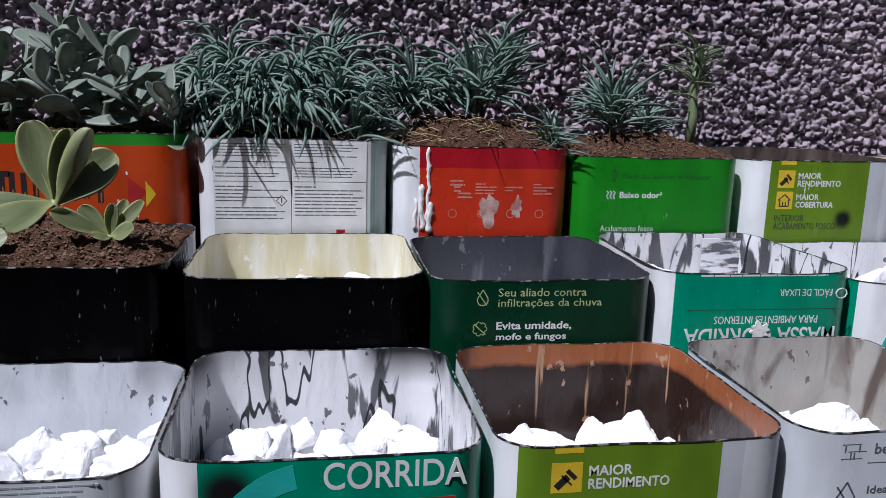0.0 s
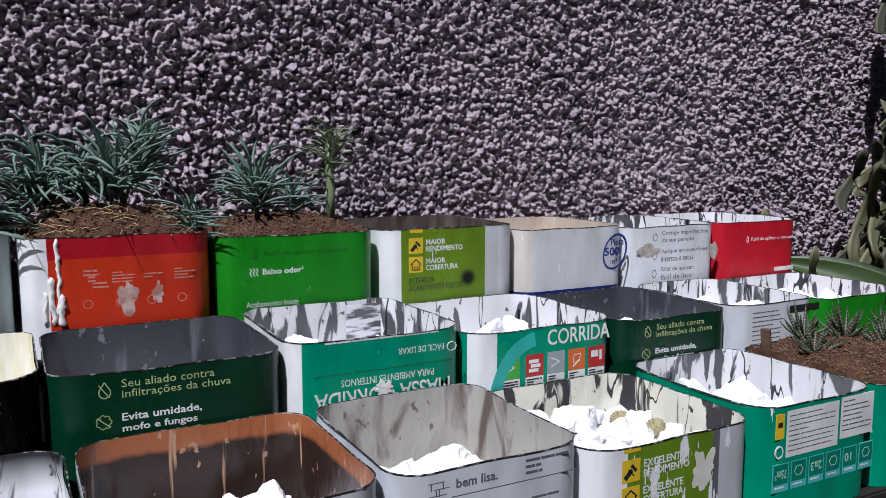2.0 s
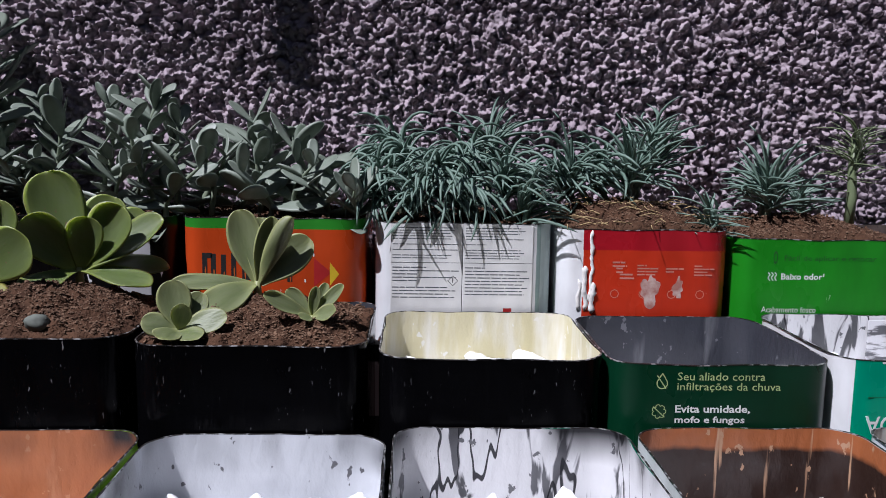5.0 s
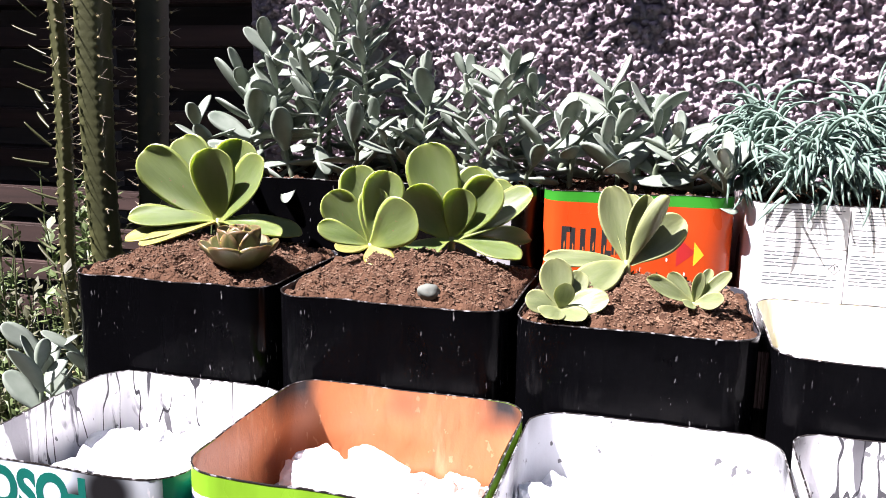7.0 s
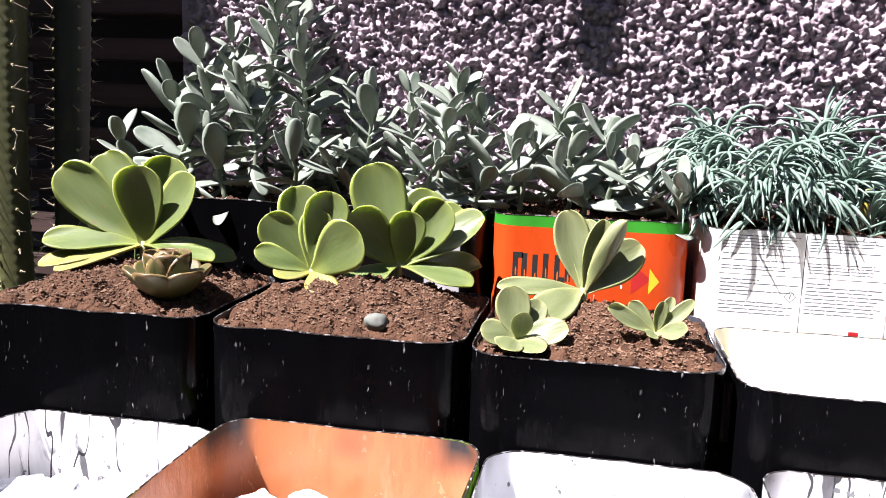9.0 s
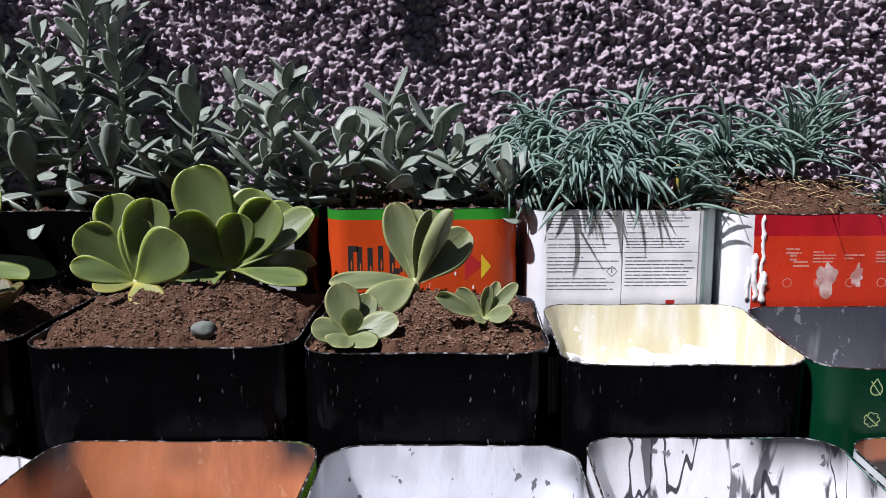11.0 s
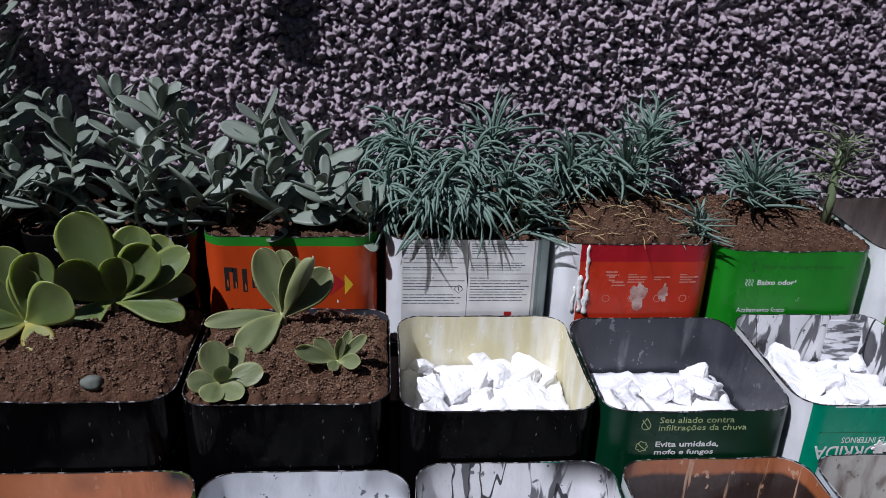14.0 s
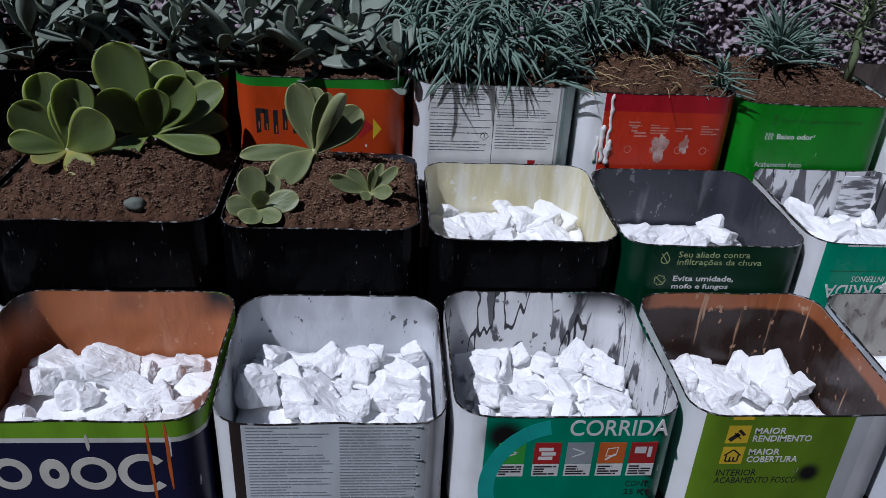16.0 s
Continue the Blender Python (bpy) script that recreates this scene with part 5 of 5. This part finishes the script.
r = random.Random(11)
shoots = [(-0.70, 1.10, 0.13), (-0.66, 1.19, 0.2), (-0.63, 1.07, 0.17), (-0.60, 1.15, 0.26), (-0.57, 1.05, 0.15), (-0.55, 1.19, 0.28), (-0.53, 1.1, 0.2),
          (-0.47, 1.06, 0.11), (-0.45, 1.16, 0.17), (-0.425, 1.09, 0.15), (-0.40, 1.19, 0.16), (-0.37, 1.06, 0.1), (-0.35, 1.14, 0.17), (-0.31, 1.19, 0.15), (-0.30, 1.07, 0.13), (-0.28, 1.13, 0.14),
          (-0.23, 1.15, 0.12), (-0.215, 1.06, 0.11), (-0.19, 1.18, 0.15), (-0.165, 1.08, 0.13), (-0.14, 1.16, 0.15), (-0.11, 1.07, 0.08), (-0.09, 1.15, 0.11), (-0.06, 1.06, 0.06), (-0.04, 1.12, 0.08), (-0.02, 1.05, 0.055),
          (-0.72, 1.04, 0.07), (-0.68, 1.045, 0.08), (-0.61, 1.04, 0.07), (-0.52, 1.04, 0.06), (-0.48, 1.12, 0.09), (-0.44, 1.045, 0.07), (-0.395, 1.05, 0.08), (-0.335, 1.045, 0.07), (-0.275, 1.045, 0.08), (-0.24, 1.1, 0.1), (-0.19, 1.12, 0.09), (-0.14, 1.045, 0.07), (-0.08, 1.1, 0.08)]
for k, (x, y, h) in enumerate(shoots):
    key = "b0" if x < -0.497 else "b1" if x < -0.257 else "b2"
    x = min(x, -0.032)
    bush_shoot(x, y, S[key](x, y), h * (0.82 if key == "b2" else 0.9 if key == "b1" else 1.08), k, (r.uniform(-0.045, 0.045), r.uniform(-0.045, 0.005)), r.uniform(0.8, 1.2))


def finger_mesh(seed, tilt, droop, mat_, thick=0.0024):
    """One thin finger leaf, 0.1 m long, that leaves its stem towards +Y at that tilt from upright and sags."""
    r = random.Random(seed)
    bm = bmesh.new()
    d, pos, pts_ = Vector((0, math.sin(radians(tilt)), math.cos(radians(tilt)))), Vector((0, 0, 0)), []
    side = r.uniform(-0.4, 0.4)
    for i in range(10):
        pts_.append(pos.copy())
        pos = pos + d * (0.1 / 9)
        d = (d + Vector((side * (0.25 + 0.09 * i), 0, -droop * (0.32 + 0.13 * i)))).normalized()
    tube(bm, pts_, [thick * k for k in (0.7, 0.9, 1.0, 1.0, 1.0, 1.0, 0.95, 0.85, 0.6, 0.15)], 5)
    return mesh_of("finger_leaf", bm, mat_, smooth=True)


TILTS, SAGS = (8, 22, 36, 50, 64, 78), (0.0, 0.1, 0.2, 0.32, 0.45)
FINGER = {(a, b): finger_mesh(a * 7 + k, a, b, M["chalk_leaf"]) for a in TILTS for k, b in enumerate(SAGS)}
FINGER_G = {(a, b): finger_mesh(a * 7 + k, a, b, M["stalk_leaf"], 0.0022) for a in TILTS for k, b in enumerate(SAGS)}


def fingers(parent, x, y, z, count, L, r, sag, toward=None, spread=78, pool=FINGER):
    """A tuft of finger leaves round one growing tip; toward: compass degrees to which most of them sweep."""
    for _ in range(int(count * 1.5)):
        az = r.uniform(0, 360) if toward is None or r.random() < 0.3 else toward + r.gauss(0, 55)
        lean_ = r.uniform(12, spread)
        tilt = min(TILTS, key=lambda q: abs(q - lean_))
        ob = new("leaf", pool[tilt, min(SAGS, key=lambda q: abs(q - sag - r.uniform(-0.06, 0.06)))])
        ob.parent = parent
        s = L / 0.1 * r.uniform(0.6, 1.2)
        ob.matrix_basis = Matrix.Translation((x + r.uniform(-0.006, 0.006), y + r.uniform(-0.006, 0.006), z + r.uniform(-0.035, 0.004))) @ Euler((0, 0, radians(-az))).to_matrix().to_4x4() @ Matrix.Diagonal((1, s, s, 1))


def chalk(x, y, key, heads, seed, label):
    r = random.Random(seed)
    e = tagged(empty("chalk_stick_succulent", x, y, S[key](x, y)), label, "succulent")
    for hx, hy, hz, count, L, sag, toward in heads:
        bm = bmesh.new()
        tube(bm, [Vector((hx * 0.5, hy * 0.5, -0.012)), Vector((hx * 0.8, hy * 0.8, hz * 0.5)), Vector((hx, hy, hz))], [0.005, 0.0045, 0.004], 6)
        fingers(part("shoot", bm, M["bush_stem"], e, smooth=True), hx, hy, hz, count, L, r, sag * 1.4 if sag > 0.2 else sag, toward)
    return e


CL = "blue-green chalk stick succulent with thin drooping finger leaves"
chalk(0.05, 1.11, "b3", [(-0.045, -0.04, 0.05, 44, 0.082, 0.3, -150), (-0.015, 0.02, 0.085, 44, 0.084, 0.28, -120), (0.03, -0.055, 0.06, 50, 0.085, 0.32, 185), (-0.03, 0.06, 0.085, 30, 0.09, 0.22, -90), (0.0, -0.075, 0.035, 34, 0.075, 0.3, 180)], 1, CL)
chalk(0.16, 1.11, "b3", [(-0.045, -0.06, 0.04, 46, 0.082, 0.32, 175), (-0.04, 0.0, 0.085, 46, 0.084, 0.28, 180), (0.015, -0.03, 0.06, 40, 0.09, 0.26, 140), (0.0, 0.06, 0.1, 34, 0.085, 0.14, 60), (0.04, -0.06, 0.025, 26, 0.07, 0.2, 130)], 2, CL)
chalk(0.345, 1.14, "b4", [(-0.065, 0.0, 0.03, 38, 0.095, 0.22, -110), (-0.02, 0.02, 0.04, 40, 0.095, 0.22, -120), (0.02, -0.01, 0.04, 36, 0.085, 0.16, 180), (0.055, 0.03, 0.06, 40, 0.08, 0.04, 60), (0.065, 0.05, 0.095, 26, 0.06, 0.0, 60)], 3, CL)
chalk(0.455, 1.055, "b4", [(0.0, 0.0, 0.02, 26, 0.05, 0.12, 180)], 4, "small blue-green finger-leaved succulent tuft in soil")
chalk(0.56, 1.11, "b5", [(0, 0, 0.045, 50, 0.085, 0.1, None), (0.01, 0.05, 0.04, 26, 0.065, 0.08, None)], 5, "small blue-green finger-leaved succulent tuft in soil")
chalk(0.635, 1.17, "b5", [(0, 0, 0.03, 34, 0.055, 0.08, None)], 6, "small blue-green finger-leaved succulent tuft in soil")
r = random.Random(8)
e = tagged(empty("stalked_succulent", 0.668, 1.09, S["b5"](0.668, 1.09)), "upright green stalk with a tuft of narrow leaves on top", "succulent")
bm = bmesh.new()
tube(bm, [Vector((0, 0, -0.012)), Vector((0.002, 0, 0.04)), Vector((-0.001, 0, 0.085)), Vector((0.004, 0, 0.12))], [0.0075, 0.0068, 0.006, 0.004], 8)
stalk = part("stem", bm, M["stalk_leaf"], e, smooth=True)
for hz, n_, L in ((0.125, 18, 0.042), (0.1, 14, 0.042), (0.075, 8, 0.035)):
    fingers(stalk, 0.002, 0, hz, n_, L, r, 0.05, None, 80, FINGER_G)
bm = bmesh.new()
tube(bm, [Vector((0, 0, -0.015)), Vector((0.001, 0, 0.03)), Vector((0, 0, 0.05))], [0.0055, 0.005, 0.004], 8)
st = new("cut_stub", mesh_of("cut_stub", bm, M["paddle_old"], smooth=True))
st.location = (0.214, 1.15, S["b3"](0.214, 1.15) + 0.004)
tagged(st, "short yellow-green cut plant stub standing in soil", "plant stub")
bm = bmesh.new()
r = random.Random(21)
for _ in range(60):
    x, y = r.uniform(0.25, 0.46), r.uniform(1.02, 1.16)
    a, l = r.uniform(0, 6.3), r.uniform(0.015, 0.05)
    z = S["b4"](x, y) + 0.002
    tube(bm, [Vector((x, y, z)), Vector((x + l * 0.5 * math.cos(a), y + l * 0.5 * math.sin(a), z + 0.004)), Vector((x + l * math.cos(a), y + l * math.sin(a), z + 0.001))], [0.0008, 0.0008, 0.0004], 4)
tagged(new("straw_litter", mesh_of("straw_litter", bm, M["straw"])), "dry straw and root litter scattered on the soil", "straw", kind="stuff")


# ---- zebra plants at the stand's end ----
def zebra(x, y, key, seed, n_=16, L=0.055):
    r = random.Random(seed)
    e = tagged(empty("zebra_succulent", x, y, S[key](x, y)), "small spiky dark green zebra-striped rosette succulent", "succulent", "zebra plants")
    for k in range(n_):
        bm = bmesh.new()
        az, tilt = k * 137.5 + r.uniform(-15, 15), radians(20 + 62 * k / n_)
        flat = Vector((math.sin(radians(az)), math.cos(radians(az)), 0))
        l = L * r.uniform(0.75, 1.15)
        at = [flat * l * math.sin(tilt) * (s - 0.12 * s * s * s) + Vector((0, 0, l * (math.cos(tilt) * s * 0.8 + 0.22 * s * s))) for s in (0, 0.2, 0.4, 0.6, 0.8, 1)]
        radii_ = [0.0031, 0.0036, 0.0031, 0.0024, 0.0015, 0.0003]
        tube(bm, at, radii_, 5)
        leaf = part("leaf", bm, M["zebra"], e, smooth=True)
        bm = bmesh.new()
        for q in range(8):
            f = 0.7 + q * 0.5
            i = min(4, int(f))
            c, d = at[i].lerp(at[i + 1], f - i), (at[i + 1] - at[i]).normalized()
            rad = radii_[i] + (radii_[i + 1] - radii_[i]) * (f - i) + 0.00015
            tube(bm, [c - d * 0.00025, c + d * 0.00025], [rad, rad], 5)
        part("white_band", bm, M["zebra_band"], leaf)


for k, (x, y, key) in enumerate(((1.235, 0.665, "f8"), (1.27, 0.71, "f8"), (1.31, 0.67, "f8"), (1.35, 0.71, "f8"), (1.385, 0.65, "f8"), (1.43, 0.68, "f9"), (1.47, 0.71, "f9"), (1.52, 0.66, "f9"), (1.55, 0.71, "f9"))):
    zebra(x, y, key, k, 16, 0.042 + 0.008 * (k % 3))
shard = new("wood_shard", mesh_of("wood_shard", boxed(-0.003, 0.003, -0.007, 0.007, 0, 0.045, bevel=0.001), M["wood"]))
shard.matrix_basis = pose(1.206, 0.72, S["f8"](1.206, 0.72) - 0.012, 0, -14, 20)
tagged(shard, "small brown splinter of wood stuck in the soil", "wood")


# ---- cacti and greenery at both ends ----
def ribbed(parent, base_, top_, rad, ribs, mat_, spines=0, seed=0, name="column", pinch=0.0, bow=0.012, knobs=0.0):
    """A ribbed cactus column between two points. pinch narrows it at the joints."""
    r = random.Random(seed)
    bm = bmesh.new()
    rim = bm.verts.layers.float.new("rim")
    d = top_ - base_
    n_ = max(8, int(d.length / (0.004 if knobs else 0.015)))
    dn = d.normalized()
    a = dn.cross(Vector((0, 1, 0.1))).normalized()
    b = dn.cross(a)
    sides = ribs * 4
    rings = []
    for i in range(n_ + 1):
        s = i / n_
        rr = rad * (0.85 + 0.15 * math.cos(s * 6 + seed))
        joint = (s * d.length / 0.1 + seed * 0.37) % 1.0
        rr *= 1 - pinch * max(0, 1 - min(joint, 1 - joint) * 5.5)
        if s > 0.94:
            rr *= max(0.15, math.sqrt(max(0, 1 - ((s - 0.94) / 0.06) ** 2)))
        c = base_ + d * s + Vector((bow * math.sin(s * 7 + seed), bow * math.cos(s * 5 + seed), 0))
        ring_ = []
        for k in range(sides):
            ang = k * math.tau / sides
            q = rr * (1 + (0.36 if not knobs else 0.05) * math.cos(ang * ribs))
            if knobs:
                q *= 1 + knobs * max(0, math.cos(ang * ribs)) * max(0, math.cos(s * d.length * 210 + math.pi * (k * ribs // sides)) ** 6)
            ring_.append(bm.verts.new(c + (a * math.cos(ang) + b * math.sin(ang)) * q))
            ring_[-1][rim] = 0.0 if knobs else max(0.0, math.cos(ang * ribs)) ** 3
        rings.append((ring_, c, rr))
    for (p_, _, _), (q_, _, _) in zip(rings, rings[1:]):
        for k in range(sides):
            bm.faces.new((p_[k], p_[(k + 1) % sides], q_[(k + 1) % sides], q_[k]))
    bm.faces.new(rings[-1][0])
    bmesh.ops.recalc_face_normals(bm, faces=bm.faces[:])
    col = part(name, bm, mat_, parent, smooth=True)
    if spines:
        bm, dots = bmesh.new(), bmesh.new()
        gap_ = math.tau / 210
        for q in range(ribs):
            ang = q * math.tau / ribs
            out = a * math.cos(ang) + b * math.sin(ang)
            for j in range(int(d.length / gap_)):
                s = (j + 0.5 * (q % 2)) * gap_ / d.length
                if s > 0.93:
                    continue
                _, c, rr = rings[int(s * n_)]
                p0 = c + out * rr * 1.2
                bmesh.ops.create_icosphere(dots, subdivisions=1, radius=0.0026, matrix=Matrix.Translation(p0))
                for _ in range(spines):
                    dd = (out + Vector((r.uniform(-0.8, 0.8), r.uniform(-0.8, 0.8), r.uniform(-0.6, 0.6)))).normalized()
                    tube(bm, [p0, p0 + dd * r.uniform(0.008, 0.026)], [0.0007, 0.0002], 3)
        tagged(part("spine_cover", bm, M["spine"], col), kind="stuff")
        tagged(part("areole_cover", dots, M["areole"], col), kind="stuff")
    return col


cl = tagged(empty("column_cactus", -1.095, 1.12, 0), "tall spiny green column cactus growing from the ground", "cactus")
# lit stems are coloured paler, the stem behind gets the darker, shaded tone
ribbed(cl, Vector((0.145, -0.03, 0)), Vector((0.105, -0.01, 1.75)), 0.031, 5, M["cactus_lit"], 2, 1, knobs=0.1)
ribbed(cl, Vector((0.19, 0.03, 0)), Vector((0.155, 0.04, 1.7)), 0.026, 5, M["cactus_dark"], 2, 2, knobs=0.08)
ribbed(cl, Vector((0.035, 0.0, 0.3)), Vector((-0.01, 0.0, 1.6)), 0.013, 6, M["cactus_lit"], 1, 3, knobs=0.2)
FIN = leaf_mesh("spike_leaf", 0.05, 0.007, 0.004, M["cactus_lit"], 0.1, 0.1, nu=6, nv=3)
r = random.Random(5)
for k in range(26):
    leaf_at(cl, FIN, (0.0 - 0.02 * r.random(), 0.0, 0.75 + k * 0.03), r.uniform(-130, -60), r.uniform(5, 40), 0, r.uniform(0.7, 1.2))


def herb(x, y, z, h, seed, mat_, leaf_=0.022, n_=110, spread=0.09, label="bushy green herb with small narrow leaves"):
    r = random.Random(seed)
    e = tagged(empty("garden_herb", x, y, z), label, "plant", "low greenery")
    for s in range(10):
        tip = Vector((r.uniform(-spread, spread), r.uniform(-spread, spread), h * r.uniform(0.6, 1)))
        bm = bmesh.new()
        tube(bm, [Vector((0, 0, -0.01)), tip * 0.5 + Vector((0, 0, 0.02)), tip], [0.003, 0.0024, 0.0012], 5)
        for k in range(n_ // 2):
            f = r.uniform(0.35, 1) ** 0.7
            c = tip * f
            d = Vector((r.uniform(-1, 1), r.uniform(-1, 1), r.uniform(-0.1, 0.9))).normalized()
            l = leaf_ * r.uniform(0.6, 1.3)
            side = d.cross(Vector((0, 0, 1))).normalized() * l * 0.2
            th = Vector((0, 0, 0.0012))
            v = [bm.verts.new(q) for q in (c, c + d * l * 0.55 + side, c + d * l, c + d * l * 0.55 - side, c + d * l * 0.5 + th)]
            for i, j in ((0, 1), (1, 2), (2, 3), (3, 0)):
                bm.faces.new((v[i], v[j], v[4]))
            bm.faces.new((v[3], v[2], v[1], v[0]))
        part("sprig", bm, mat_, e)


r = random.Random(77)
for k in range(40):
    x, y = r.uniform(-1.42, -0.88), r.uniform(0.85, 1.3)
    herb(x, y, 0.0, r.uniform(0.62, 0.98) if y > 1.0 else r.uniform(0.5, 0.74), k, M["herb"] if k % 3 else M["cactus"], r.choice((0.016, 0.024, 0.034)))
for k, (x, y) in enumerate(((-0.845, 0.79), (-0.88, 0.84), (-0.83, 0.86))):
    bush_shoot(x, y, 0.55, 0.16, 40 + k, (0, -0.02), 1.3, 6)

cr = tagged(empty("thicket_cactus", 2.42, 1.12, 0), "thicket of tall jointed grey-green cactus columns", "cactus")
r = random.Random(9)
for k in range(56):
    x, y = r.uniform(-0.36, 0.45), r.uniform(-0.06, 0.1)
    base_ = Vector((x, y, r.uniform(0.0, 0.3)))
    ribbed(cr, base_, Vector((x + r.uniform(-0.04, 0.32), y + r.uniform(-0.1, 0.06), r.uniform(1.2, 2.2))), r.uniform(0.009, 0.016), 3, M["cactus"] if k % 2 else M["cactus_dark"], 0, k, "column", 0.62, 0.045)
for k in range(180):
    z = 0.5 + 0.95 * r.random() ** 1.3
    left = -0.72 + 0.4 * min(1, (z - 0.5) / 0.55)
    x, y = left + (0.4 - left) * r.random() ** 1.4, r.uniform(-0.1, 0.08)
    ribbed(cr, Vector((x, y, z)), Vector((x + r.uniform(-0.12, 0.2), y + r.uniform(-0.1, 0.03), z + r.uniform(0.06, 0.3))), r.uniform(0.008, 0.016), 3, M["cactus"] if k % 2 else M["cactus_dark"], 0, k + 60, "arm", 0.42, 0.025)

ag = tagged(empty("agave", 1.95, 0.905, -0.03), "large agave with broad glossy green sword leaves", "agave")
bm = bmesh.new()
tube(bm, [Vector((0, 0, 0)), Vector((0, 0, 0.4)), Vector((0, 0, 0.7))], [0.05, 0.045, 0.03], 10)
part("stem", bm, M["agave"], ag, smooth=True)
SWORD = [leaf_mesh("sword_leaf", 0.1, 0.075, 0.003, M["agave"], b, 0.35, wide_at=0.5, neck=0.5, nu=16, nv=10, wave=0.08, point=True) for b in (-0.1, 0.12, -0.35)]
for k, across, near_, up_, wide_, face_ in ((0, -330, -60, 135, 75, 0.5), (1, -110, 40, 300, 74, 0.8), (1, 40, -30, 370, 34, 0.8), (0, 210, 60, 170, 84, 0.7), (2, 240, -40, 70, 80, 0.5),
                                            (2, -140, 50, 30, 56, 0.5), (0, 150, 90, 40, 66, 0.6), (1, 180, -80, 230, 60, 0.7), (2, 60, -190, 130, 70, 0.5)):
    leaf_toward(ag, SWORD[k], 0.1, (0, 0, 0.715), (across, near_, up_), wide_ * 1.15, face_, -34)
for k in range(10):
    herb(1.8 + 0.6 * r.random(), 1.0 + 0.2 * r.random(), 0.0, r.uniform(0.55, 0.9), 200 + k, M["herb"], 0.03)


# leafy sprigs before the thicket
for k, (x, y, z) in enumerate(((2.12, 0.93, 0.5), (2.2, 0.9, 0.55), (2.06, 1.0, 0.5))):
    herb(x, y, z - 0.5, 0.5 + 0.38 + 0.06 * k, 300 + k, M["leafy"], 0.05, 40, 0.13, "leafy bright green shrub with small oval leaves")

# two small ball cacti lying on the plaster
for x, y, rad in ((0.9, 0.684, 0.0135), (0.921, 0.643, 0.0125)):
    ball = tagged(empty("ball_cactus", x, y, 0.697), "small pale tan ball cactus covered in short spines, lying on plaster", "cactus", "ball cacti")
    bm, dots = bmesh.new(), bmesh.new()
    bmesh.ops.create_icosphere(bm, subdivisions=3, radius=rad)
    for v in bm.verts:
        v.co *= 1 + 0.06 * math.cos(9 * math.atan2(v.co.y, v.co.x))
    part("body", bm, M["ball_skin"], ball, smooth=True)
    for j in range(90):
        zz = 1 - 2 * (j + 0.5) / 90
        q = math.sqrt(1 - zz * zz)
        n_ = Vector((q * math.cos(j * 2.39996), q * math.sin(j * 2.39996), zz))
        tube(dots, [n_ * rad * 0.98, n_ * rad * 1.12], [0.0009, 0.0003], 4)
    tagged(part("spine_cover", dots, M["spine"], ball), kind="stuff")
